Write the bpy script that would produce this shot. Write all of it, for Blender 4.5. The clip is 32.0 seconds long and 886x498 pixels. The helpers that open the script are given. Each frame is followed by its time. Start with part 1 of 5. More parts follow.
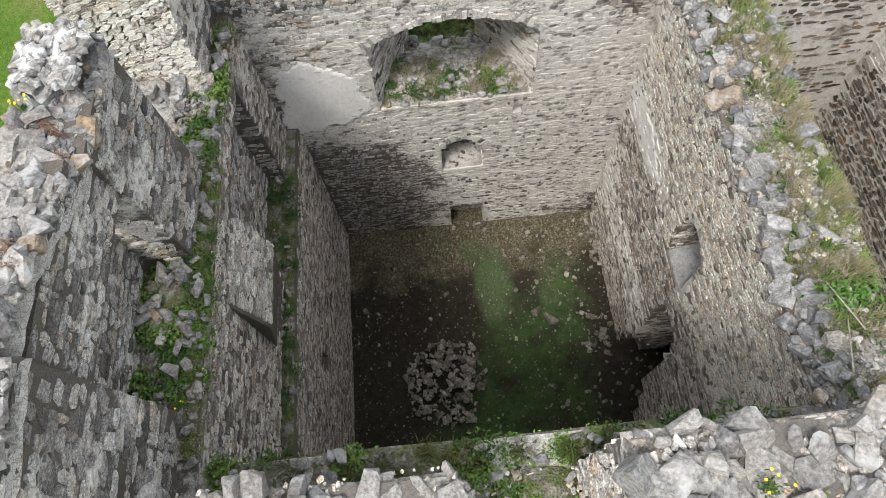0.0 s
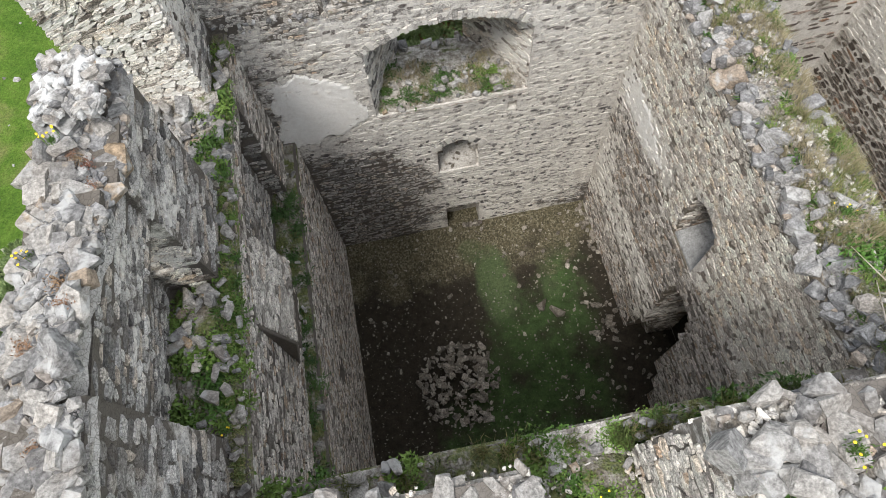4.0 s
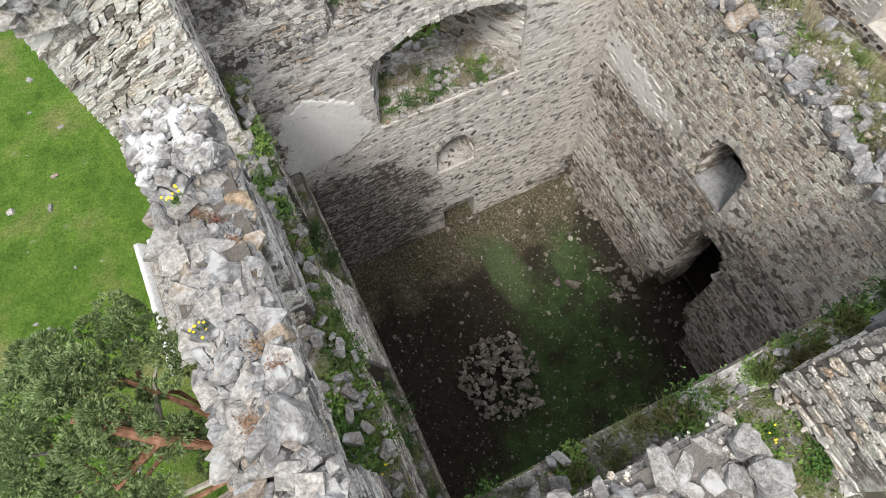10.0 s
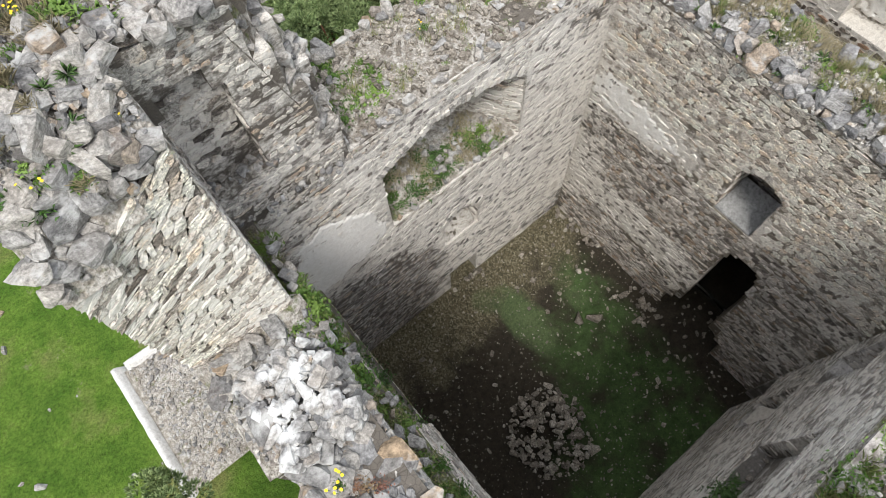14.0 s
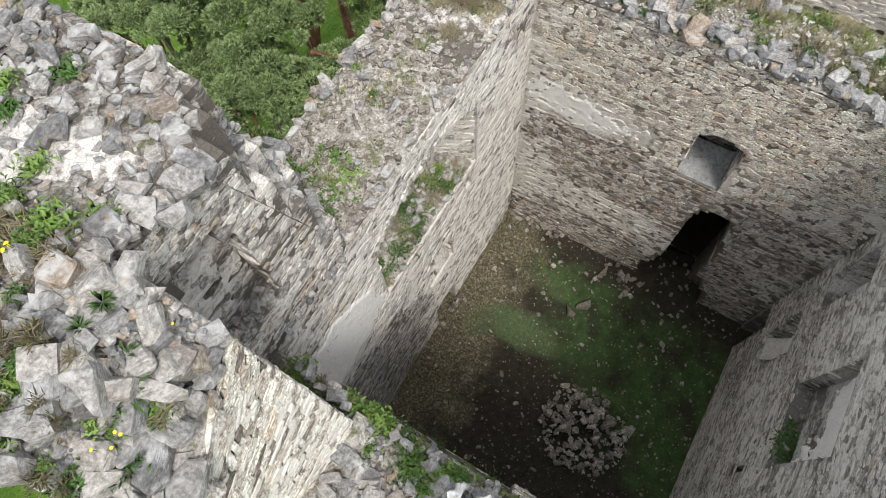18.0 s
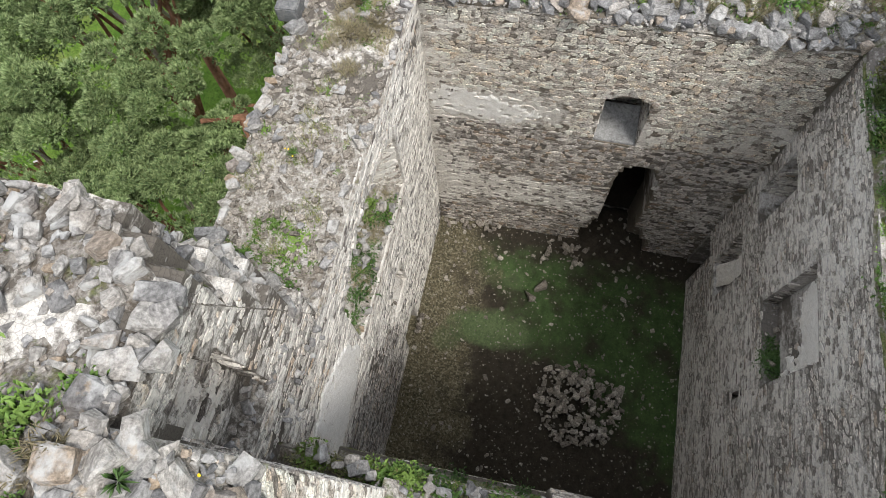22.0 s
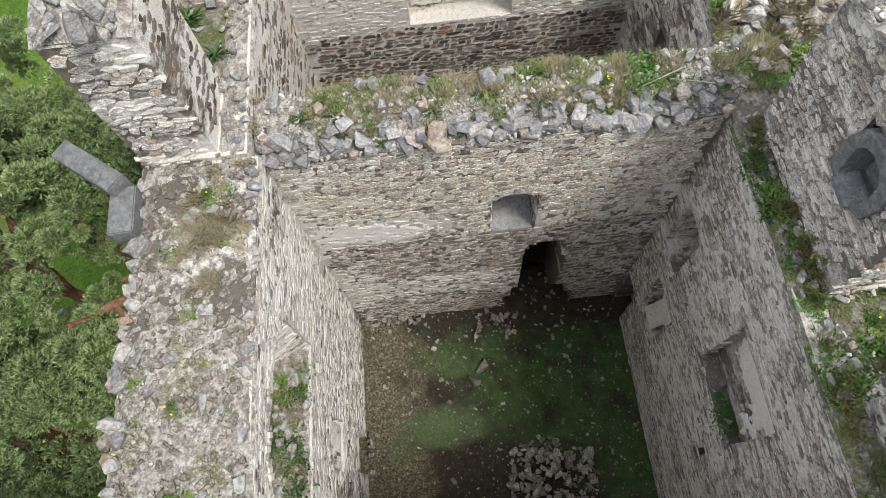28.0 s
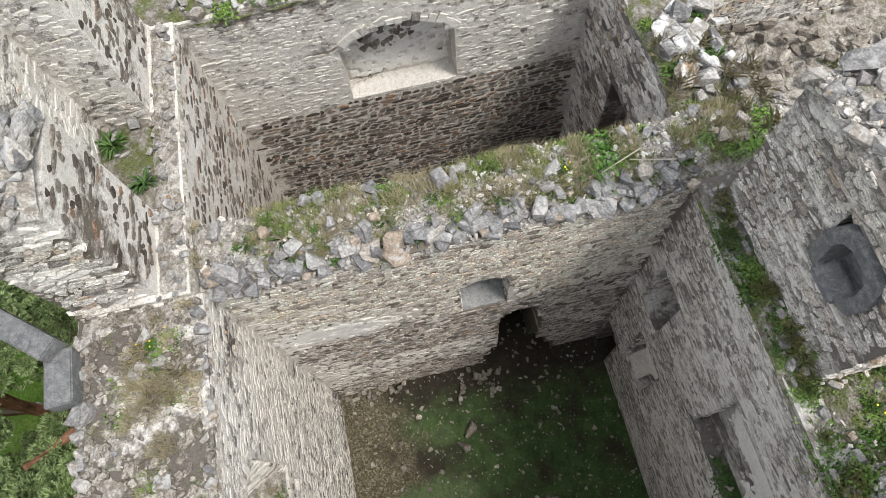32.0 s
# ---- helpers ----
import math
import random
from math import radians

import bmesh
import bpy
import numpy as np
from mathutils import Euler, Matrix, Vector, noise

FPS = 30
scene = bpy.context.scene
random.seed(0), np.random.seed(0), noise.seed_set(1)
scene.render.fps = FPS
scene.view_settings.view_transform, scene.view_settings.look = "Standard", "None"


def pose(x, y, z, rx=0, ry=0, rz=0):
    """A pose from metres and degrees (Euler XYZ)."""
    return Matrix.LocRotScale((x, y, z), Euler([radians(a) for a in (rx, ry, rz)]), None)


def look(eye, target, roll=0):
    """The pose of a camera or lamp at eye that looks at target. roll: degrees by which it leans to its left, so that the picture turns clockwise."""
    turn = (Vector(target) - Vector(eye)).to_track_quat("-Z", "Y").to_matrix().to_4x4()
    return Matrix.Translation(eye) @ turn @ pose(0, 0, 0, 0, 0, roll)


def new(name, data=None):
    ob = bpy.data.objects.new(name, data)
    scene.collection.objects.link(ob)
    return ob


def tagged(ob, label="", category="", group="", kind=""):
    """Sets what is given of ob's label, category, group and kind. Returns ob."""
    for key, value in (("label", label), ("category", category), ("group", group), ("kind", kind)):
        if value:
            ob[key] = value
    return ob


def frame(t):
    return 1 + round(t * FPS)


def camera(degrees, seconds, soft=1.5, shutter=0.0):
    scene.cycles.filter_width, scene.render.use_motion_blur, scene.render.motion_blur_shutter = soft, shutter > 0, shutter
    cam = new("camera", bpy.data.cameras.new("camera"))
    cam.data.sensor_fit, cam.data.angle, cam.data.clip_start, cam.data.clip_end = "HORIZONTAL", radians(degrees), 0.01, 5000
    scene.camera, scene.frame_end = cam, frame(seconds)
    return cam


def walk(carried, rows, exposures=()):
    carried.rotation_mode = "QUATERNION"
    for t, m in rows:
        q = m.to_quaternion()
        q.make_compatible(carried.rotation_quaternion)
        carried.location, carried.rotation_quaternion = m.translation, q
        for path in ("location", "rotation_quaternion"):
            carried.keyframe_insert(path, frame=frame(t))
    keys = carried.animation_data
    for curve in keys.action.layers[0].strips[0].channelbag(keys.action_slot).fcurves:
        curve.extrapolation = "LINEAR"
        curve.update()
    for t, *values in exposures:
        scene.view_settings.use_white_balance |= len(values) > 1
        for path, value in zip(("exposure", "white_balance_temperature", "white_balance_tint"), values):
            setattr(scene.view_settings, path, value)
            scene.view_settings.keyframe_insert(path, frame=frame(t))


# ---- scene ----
import collections

cam = camera(71.93, 32.0, soft=0.6)
EXPOSURE = 0.5
PATH = [
    (0, (-4.475, -8.623, 17.485), (-4.697, -2.517, 3.786), -8.01),
    (1, (-4.809, -8.608, 17.497), (-4.856, -2.488, 3.802), -7.91),
    (2, (-4.981, -8.594, 17.500), (-4.808, -2.482, 3.803), -7.78),
    (5, (-5.529, -8.479, 17.482), (-4.946, -2.393, 3.784), -7.20),
    (6, (-5.888, -8.412, 17.477), (-5.085, -2.357, 3.777), -6.90),
    (7, (-6.287, -8.313, 17.455), (-5.188, -2.308, 3.753), -6.42),
    (8, (-6.685, -8.203, 17.444), (-5.209, -2.306, 3.731), -5.97),
    (9, (-7.127, -8.033, 17.415), (-5.289, -2.259, 3.694), -5.42),
    (10, (-7.523, -7.832, 17.392), (-5.370, -2.179, 3.666), -5.06),
    (11, (-7.801, -7.403, 17.397), (-5.333, -1.862, 3.678), -5.08),
    (12, (-7.880, -6.706, 17.486), (-5.182, -1.277, 3.766), -5.94),
    (13, (-7.955, -5.929, 17.561), (-4.965, -0.714, 3.818), -5.96),
    (14, (-8.126, -5.062, 17.530), (-4.709, -0.186, 3.762), -4.86),
    (17, (-8.316, -3.602, 17.583), (-3.838, 0.260, 3.798), -5.45),
    (18, (-8.361, -3.297, 17.591), (-3.595, 0.163, 3.795), -5.74),
    (19, (-8.400, -3.041, 17.600), (-3.390, 0.015, 3.796), -5.96),
    (20, (-8.407, -2.864, 17.610), (-3.197, -0.213, 3.796), -6.43),
    (21, (-8.366, -2.726, 17.613), (-2.966, -0.516, 3.794), -6.60),
    (22, (-8.178, -2.619, 17.611), (-2.644, -0.802, 3.788), -6.60),
    (23, (-7.823, -2.590, 17.600), (-2.082, -1.193, 3.813), -6.60),
    (24, (-7.342, -2.622, 17.616), (-1.522, -1.584, 3.830), -6.88),
    (25, (-6.825, -2.664, 17.667), (-0.990, -1.887, 3.870), -6.90),
    (28, (-5.482, -2.881, 17.782), (0.380, -2.741, 3.976), -7.49),
    (29, (-5.021, -2.992, 17.802), (0.859, -2.933, 4.003), -7.98),
    (30, (-4.564, -3.118, 17.811), (1.320, -3.174, 4.014), -8.46),
    (31, (-4.128, -3.197, 17.856), (1.700, -3.534, 4.039), -8.34),
    (32, (-3.702, -3.335, 17.878), (2.103, -3.797, 4.055), -8.87),
]
walk(cam, [(t, look(e, g, r)) for t, e, g, r in PATH], [(0, EXPOSURE, 6300, 10), (32, EXPOSURE, 6300, 10)])
SKY_STRENGTH, SUN_STRENGTH, CLOUD = 0.122, 2.3, 10.0
# ------------------------------------------------------------------ world and light
world = bpy.data.worlds.new("sky")
scene.world = world
world.use_nodes = True
wn = world.node_tree
sky = wn.nodes.new("ShaderNodeTexSky")
sky.sky_type, sky.sun_disc = "NISHITA", False
sky.sun_elevation, sky.sun_rotation = radians(64), radians(215)
sky.air_density, sky.dust_density, sky.ozone_density = 1.0, 3.0, 0.6
cloud = wn.nodes.new("ShaderNodeMix")  # thin even cloud over the blue
cloud.data_type = "RGBA"
cloud.inputs[0].default_value = 0.65
cloud.inputs[7].default_value = (CLOUD * 0.98, CLOUD, CLOUD * 1.03, 1)
wn.links.new(sky.outputs[0], cloud.inputs[6])
wn.links.new(cloud.outputs[2], wn.nodes["Background"].inputs[0])
wn.nodes["Background"].inputs[1].default_value = SKY_STRENGTH
sun = new("sun", bpy.data.lights.new("sun", "SUN"))
sun.data.energy, sun.data.angle, sun.data.color = SUN_STRENGTH, radians(15), (1.0, 0.95, 0.88)
sun.matrix_world = look((-10, -10.5, 40), (-10 + 0.33, -10.5 + 0.43, 39))

# ------------------------------------------------------------------ materials


class Nodes:
    """A small helper to write node materials."""

    def __init__(self, name, rough=0.9, spec=0.25):
        self.m = bpy.data.materials.new(name)
        self.m.use_nodes = True
        self.t = self.m.node_tree
        self.b = self.t.nodes["Principled BSDF"]
        self.b.inputs["Roughness"].default_value = rough
        self.b.inputs["Specular IOR Level"].default_value = spec
        self.geo = self.t.nodes.new("ShaderNodeNewGeometry")
        self.pos = self.geo.outputs["Position"]

    def put(self, socket, v):
        if isinstance(v, bpy.types.NodeSocket):
            self.t.links.new(v, socket)
        elif isinstance(v, (tuple, list)) and len(v) == 3 and socket.type == "RGBA":
            socket.default_value = (*v, 1)
        else:
            socket.default_value = v

    def noise(self, scale, detail=4, rough=0.55, stretch=None, color=False):
        n = self.t.nodes.new("ShaderNodeTexNoise")
        n.inputs["Scale"].default_value, n.inputs["Detail"].default_value, n.inputs["Roughness"].default_value = scale, detail, rough
        v = self.pos
        if stretch:
            k = self.t.nodes.new("ShaderNodeVectorMath")
            k.operation = "MULTIPLY"
            self.put(k.inputs[0], v)
            k.inputs[1].default_value = stretch
            v = k.outputs[0]
        self.put(n.inputs["Vector"], v)
        return n.outputs["Color" if color else "Fac"]

    def voronoi(self, scale, out="Distance", feature="F1"):
        n = self.t.nodes.new("ShaderNodeTexVoronoi")
        n.feature = feature
        n.inputs["Scale"].default_value = scale
        self.put(n.inputs["Vector"], self.pos)
        return n.outputs[out]

    def cracks(self, scale, stretch, width=0.07):
        """Thin dark lines between chips, 1 on the chips."""
        k = self.t.nodes.new("ShaderNodeVectorMath")
        k.operation = "MULTIPLY"
        self.put(k.inputs[0], self.pos)
        k.inputs[1].default_value = stretch
        n = self.t.nodes.new("ShaderNodeTexVoronoi")
        n.feature = "DISTANCE_TO_EDGE"
        n.inputs["Scale"].default_value = scale
        self.put(n.inputs["Vector"], k.outputs[0])
        return self.ramp(n.outputs["Distance"], (0.0, 0.0), (width, 1.0))

    def ramp(self, fac, *stops):
        n = self.t.nodes.new("ShaderNodeValToRGB")
        e = n.color_ramp.elements
        while len(e) < len(stops):
            e.new(0.5)
        for k, (p, c) in zip(e, stops):
            k.position, k.color = p, (*(c if isinstance(c, tuple) else (c, c, c)), 1)
        self.put(n.inputs[0], fac)
        return n.outputs[0]

    def mix(self, fac, a, b, mode="MIX"):
        n = self.t.nodes.new("ShaderNodeMix")
        n.data_type, n.blend_type = "RGBA", mode
        self.put(n.inputs[0], fac), self.put(n.inputs[6], a), self.put(n.inputs[7], b)
        return n.outputs[2]

    def math(self, op, a, b=0.0):
        n = self.t.nodes.new("ShaderNodeMath")
        n.operation = op
        self.put(n.inputs[0], a), self.put(n.inputs[1], b)
        return n.outputs[0]

    def axis(self, i):
        n = self.t.nodes.new("ShaderNodeSeparateXYZ")
        self.put(n.inputs[0], self.pos)
        return n.outputs[i]

    def each(self):
        """A random number for every loose piece and for every object."""
        o = self.t.nodes.new("ShaderNodeObjectInfo").outputs["Random"]
        return self.math("FRACT", self.math("ADD", o, self.geo.outputs["Random Per Island"]))

    def done(self, color, bump=None, strength=0.4, dist=0.02):
        self.put(self.b.inputs["Base Color"], color)
        if bump is not None:
            n = self.t.nodes.new("ShaderNodeBump")
            n.inputs["Strength"].default_value, n.inputs["Distance"].default_value = strength, dist
            self.put(n.inputs["Height"], bump)
            self.put(self.b.inputs["Normal"], n.outputs[0])
        return self.m


# lime kept (+), lost (-) or left out for painted shade (-): centre, half sizes, amount
# zones at (-6.4, 0, 2.5) and (-8, -4, 5) put shade into the colour
LIME_AND_SHADE = (((0, -1.3, 6.15), (1.2, 2.2, 0.7), 0.34), ((0, -1.8, 2.5), (1.2, 3.8, 0.8), 0.42), ((0, -2.2, 4.4), (1.2, 5.0, 1.3), -0.12), ((-9.0, -1.3, 11.3), (1.6, 0.8, 2.6), 0.1), ((-6.4, 0, 2.5), (2.6, 1.0, 3.4), -0.4), ((0, -4.2, 8.3), (1.2, 6.0, 1.6), -0.1),
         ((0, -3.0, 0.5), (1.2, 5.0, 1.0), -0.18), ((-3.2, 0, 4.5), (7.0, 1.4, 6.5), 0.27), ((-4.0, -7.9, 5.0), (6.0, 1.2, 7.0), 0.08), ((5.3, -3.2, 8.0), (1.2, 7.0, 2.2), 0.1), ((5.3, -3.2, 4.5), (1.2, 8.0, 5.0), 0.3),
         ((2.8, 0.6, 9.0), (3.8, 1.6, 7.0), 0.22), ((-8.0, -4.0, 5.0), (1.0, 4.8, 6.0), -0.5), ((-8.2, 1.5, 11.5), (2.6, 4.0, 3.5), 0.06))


def lime_shade_mask(k):
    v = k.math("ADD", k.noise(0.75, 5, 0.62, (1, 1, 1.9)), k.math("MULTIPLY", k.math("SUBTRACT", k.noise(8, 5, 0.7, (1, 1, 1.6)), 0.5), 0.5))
    for c, h, a in LIME_AND_SHADE:
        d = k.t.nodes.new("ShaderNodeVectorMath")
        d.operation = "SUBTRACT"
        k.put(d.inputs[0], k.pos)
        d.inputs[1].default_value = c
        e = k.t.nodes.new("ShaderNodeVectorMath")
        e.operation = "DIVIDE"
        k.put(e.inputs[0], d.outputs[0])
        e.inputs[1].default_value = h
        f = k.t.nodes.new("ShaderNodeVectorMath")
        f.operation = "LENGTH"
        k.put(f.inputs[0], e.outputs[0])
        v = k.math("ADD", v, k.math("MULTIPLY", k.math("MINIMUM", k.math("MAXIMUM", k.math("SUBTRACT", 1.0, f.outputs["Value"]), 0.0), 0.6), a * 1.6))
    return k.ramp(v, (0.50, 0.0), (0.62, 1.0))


def stone_material(name, ramp, lichen=0.0, dirt=0.5, soil=(0.16, 0.125, 0.095), chipped=0.0, limed=0.0):
    k = Nodes(name)
    base = k.ramp(k.each(), *ramp)
    grain = k.noise(38, 5, 0.7)
    layers = k.noise(14, 4, 0.6, (1, 1, 3.5))
    c = k.mix(0.5 if lichen else 0.85, base, k.ramp(grain, (0.33, 0.25), (0.66, 1.55)), "MULTIPLY")
    c = k.mix(0.8, c, k.ramp(layers, (0.35, 0.5), (0.65, 1.35)), "MULTIPLY")
    chips = k.cracks(15, (1, 1, 2.3))
    c = k.mix(chipped, c, k.ramp(chips, (0.0, 0.06), (1.0, 1.1)), "MULTIPLY")
    stain = k.ramp(k.noise(1.3, 5, 0.65), (0.5, 0.0), (0.72, 1.0))
    c = k.mix(k.math("MULTIPLY", stain, dirt), c, soil)
    if limed:
        film = k.ramp(k.math("ADD", k.noise(13, 6, 0.75), k.math("MULTIPLY", k.each(), 0.35)), (0.56, 0.0), (0.68, limed))
        c = k.mix(k.math("MULTIPLY", film, lime_shade_mask(k)), c, k.ramp(k.noise(30, 4, 0.7), (0.3, (0.60, 0.57, 0.515)), (0.7, (0.80, 0.77, 0.71))))
    if lichen:
        patch = k.ramp(k.noise(3.2, 5, 0.62), (0.58 - 0.1 * lichen, 0.0), (0.70 - 0.1 * lichen, 1.0))
        c = k.mix(k.math("MULTIPLY", patch, 0.85), c, (0.70, 0.70, 0.68) if lichen > 1 else (0.47, 0.465, 0.445))
        gold = k.ramp(k.noise(4.0, 4, 0.6), (0.66, 0.0), (0.72, 1.0))
        c = k.mix(k.math("MULTIPLY", gold, 0.22), c, (0.45, 0.27, 0.08))
    return k.done(c, k.math("ADD", grain, layers), 0.8, 0.02)


GREYS = ((0.0, (0.106, 0.100, 0.095)), (0.15, (0.235, 0.224, 0.209)), (0.45, (0.423, 0.405, 0.376)), (0.75, (0.611, 0.582, 0.536)), (0.9, (0.470, 0.400, 0.323)), (1.0, (0.282, 0.265, 0.247)))
PALES = ((0.0, (0.170, 0.148, 0.133)), (0.08, (0.360, 0.339, 0.307)), (0.35, (0.572, 0.541, 0.488)), (0.65, (0.678, 0.636, 0.567)), (0.85, (0.594, 0.509, 0.408)), (0.95, (0.466, 0.339, 0.233)), (1.0, (0.403, 0.382, 0.355)))
BROWNS = ((0.0, (0.10, 0.087, 0.075)), (0.15, (0.25, 0.227, 0.20)), (0.5, (0.49, 0.452, 0.405)), (0.82, (0.70, 0.65, 0.585)), (0.93, (0.45, 0.36, 0.27)), (1.0, (0.27, 0.20, 0.15)))
SHADES = ((0.0, (0.24, 0.217, 0.19)), (0.25, (0.43, 0.40, 0.355)), (0.6, (0.59, 0.55, 0.49)), (0.85, (0.70, 0.655, 0.59)), (0.95, (0.44, 0.36, 0.28)), (1.0, (0.30, 0.28, 0.26)))
WHITES = ((0.0, (0.153, 0.149, 0.146)), (0.2, (0.245, 0.238, 0.226)), (0.45, (0.337, 0.321, 0.294)), (0.75, (0.383, 0.356, 0.318)), (0.9, (0.260, 0.257, 0.253)), (0.97, (0.321, 0.238, 0.153)), (1.0, (0.199, 0.199, 0.203)))
BEIGES = ((0.0, (0.173, 0.147, 0.123)), (0.08, (0.407, 0.363, 0.308)), (0.4, (0.690, 0.635, 0.548)), (0.7, (0.740, 0.727, 0.628)), (0.9, (0.665, 0.542, 0.407)), (1.0, (0.443, 0.407, 0.370)))
STONE_BEIGE = stone_material("beige rubble stone", BEIGES, dirt=0.25, chipped=0.55, limed=0.9)
STONE = stone_material("grey rubble stone", GREYS, chipped=0.4, limed=0.9)
STONE_PALE = stone_material("pale rubble stone", PALES, dirt=0.35, chipped=0.45, limed=0.9)
STONE_BROWN = stone_material("brown rubble stone", BROWNS, dirt=0.4, chipped=0.4, limed=0.9)
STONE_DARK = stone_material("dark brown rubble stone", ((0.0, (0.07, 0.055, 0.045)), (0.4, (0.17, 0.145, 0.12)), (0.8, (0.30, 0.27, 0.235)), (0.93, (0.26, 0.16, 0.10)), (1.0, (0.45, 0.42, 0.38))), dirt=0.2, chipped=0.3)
STONE_SHADE = stone_material("grey shaded stone", SHADES, dirt=0.35, chipped=0.4, limed=0.8)
ROCK = stone_material("weathered rubble", WHITES, lichen=0.5, dirt=0.35)
ROCK_LICHEN = stone_material("lichened boulder", WHITES, lichen=1.1, dirt=0.15)
ROCK_GREY = stone_material("grey fallen stone", ((0.0, (0.14, 0.14, 0.14)), (0.4, (0.26, 0.255, 0.25)), (0.8, (0.38, 0.37, 0.35)), (1.0, (0.36, 0.29, 0.22))), lichen=0.2, dirt=0.3)
DEBRIS = stone_material("fallen stone", ((0.0, (0.15, 0.132, 0.11)), (0.5, (0.27, 0.24, 0.20)), (1.0, (0.42, 0.385, 0.33))), dirt=0.3)


def mortar_material(name, a, b, c, pitted=0.3, raked=None):
    k = Nodes(name, 0.95, 0.1)
    big, fine, mid = k.noise(0.8, 5, 0.6), k.noise(60, 4, 0.7), k.noise(9, 6, 0.7)
    col = k.ramp(big, (0.35, a), (0.65, b))
    col = k.mix(k.ramp(mid, (0.45, 0.0), (0.68, 1.0)), col, c)
    col = k.mix(0.6, col, k.ramp(fine, (0.32, 0.45), (0.68, 1.35)), "MULTIPLY")
    # raked joints: dark soil colour, with the shade of the recess painted in
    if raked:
        col = k.mix(lime_shade_mask(k), k.mix(mid, raked, tuple(1.9 * q for q in raked)), col)
    if pitted:
        col = k.mix(pitted, col, k.ramp(k.cracks(17, (1, 1, 1.8)), (0.0, 0.3), (1.0, 1.05)), "MULTIPLY")
    return k.done(col, k.math("ADD", mid, k.math("MULTIPLY", fine, 0.4)), 0.8, 0.03)


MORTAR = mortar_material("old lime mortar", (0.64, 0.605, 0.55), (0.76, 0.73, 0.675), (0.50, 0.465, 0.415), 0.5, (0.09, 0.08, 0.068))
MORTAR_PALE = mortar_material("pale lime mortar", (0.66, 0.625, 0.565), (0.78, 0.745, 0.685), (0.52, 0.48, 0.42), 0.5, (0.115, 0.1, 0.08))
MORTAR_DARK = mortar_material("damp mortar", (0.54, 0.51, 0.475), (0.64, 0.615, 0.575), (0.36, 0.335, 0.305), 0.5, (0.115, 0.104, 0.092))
PLASTER = mortar_material("white plaster", (0.84, 0.82, 0.77), (0.88, 0.86, 0.815), (0.76, 0.73, 0.67), 0.0)
SLATE = mortar_material("dressed dark stone", (0.12, 0.123, 0.125), (0.19, 0.192, 0.19), (0.26, 0.255, 0.245), 0.3)
CROWN_LIME = mortar_material("weathered lime crown", (0.44, 0.42, 0.385), (0.56, 0.535, 0.49), (0.33, 0.305, 0.27), 0.7)
RIM = mortar_material("whitened rim", (0.66, 0.645, 0.615), (0.78, 0.765, 0.74), (0.50, 0.485, 0.455), 0.5)
LIME = mortar_material("lime smear", (0.62, 0.585, 0.52), (0.72, 0.685, 0.62), (0.50, 0.455, 0.39), 0.15)
CEMENT = mortar_material("grey cement render", (0.30, 0.30, 0.295), (0.50, 0.50, 0.485), (0.20, 0.20, 0.195), 0.45)


def soil_material(name, green, soil=(0.23, 0.205, 0.17), pale=(0.50, 0.475, 0.43)):
    k = Nodes(name, 0.95, 0.1)
    col = k.mix(k.ramp(k.noise(7, 6, 0.75), (0.42, 0.0), (0.6, 1.0)), soil, pale)
    moss = k.ramp(k.noise(2.2, 6, 0.7), (0.62 - 0.3 * green, 0.0), (0.70 - 0.28 * green, 1.0))
    col = k.mix(k.math("MULTIPLY", moss, 0.85), col, k.ramp(k.noise(25, 4), (0.3, (0.055, 0.085, 0.02)), (0.7, (0.16, 0.17, 0.05))))
    pebble = k.voronoi(30, "Color")
    col = k.mix(0.5, col, k.ramp(pebble, (0.1, 0.55), (0.9, 1.35)), "MULTIPLY")
    return k.done(col, k.math("ADD", k.noise(30, 5, 0.7), k.voronoi(28)), 0.9, 0.03)


EARTH = soil_material("damp earth", 0.05, (0.12, 0.106, 0.086), (0.26, 0.235, 0.20))
SOIL = soil_material("stony crown", 0.12)
SOIL_DARK = soil_material("dark crown soil", 0.2, (0.13, 0.11, 0.088), (0.36, 0.335, 0.30))
SOIL_GREEN = soil_material("grown-over crown", 0.55, (0.15, 0.13, 0.10), (0.34, 0.32, 0.285))


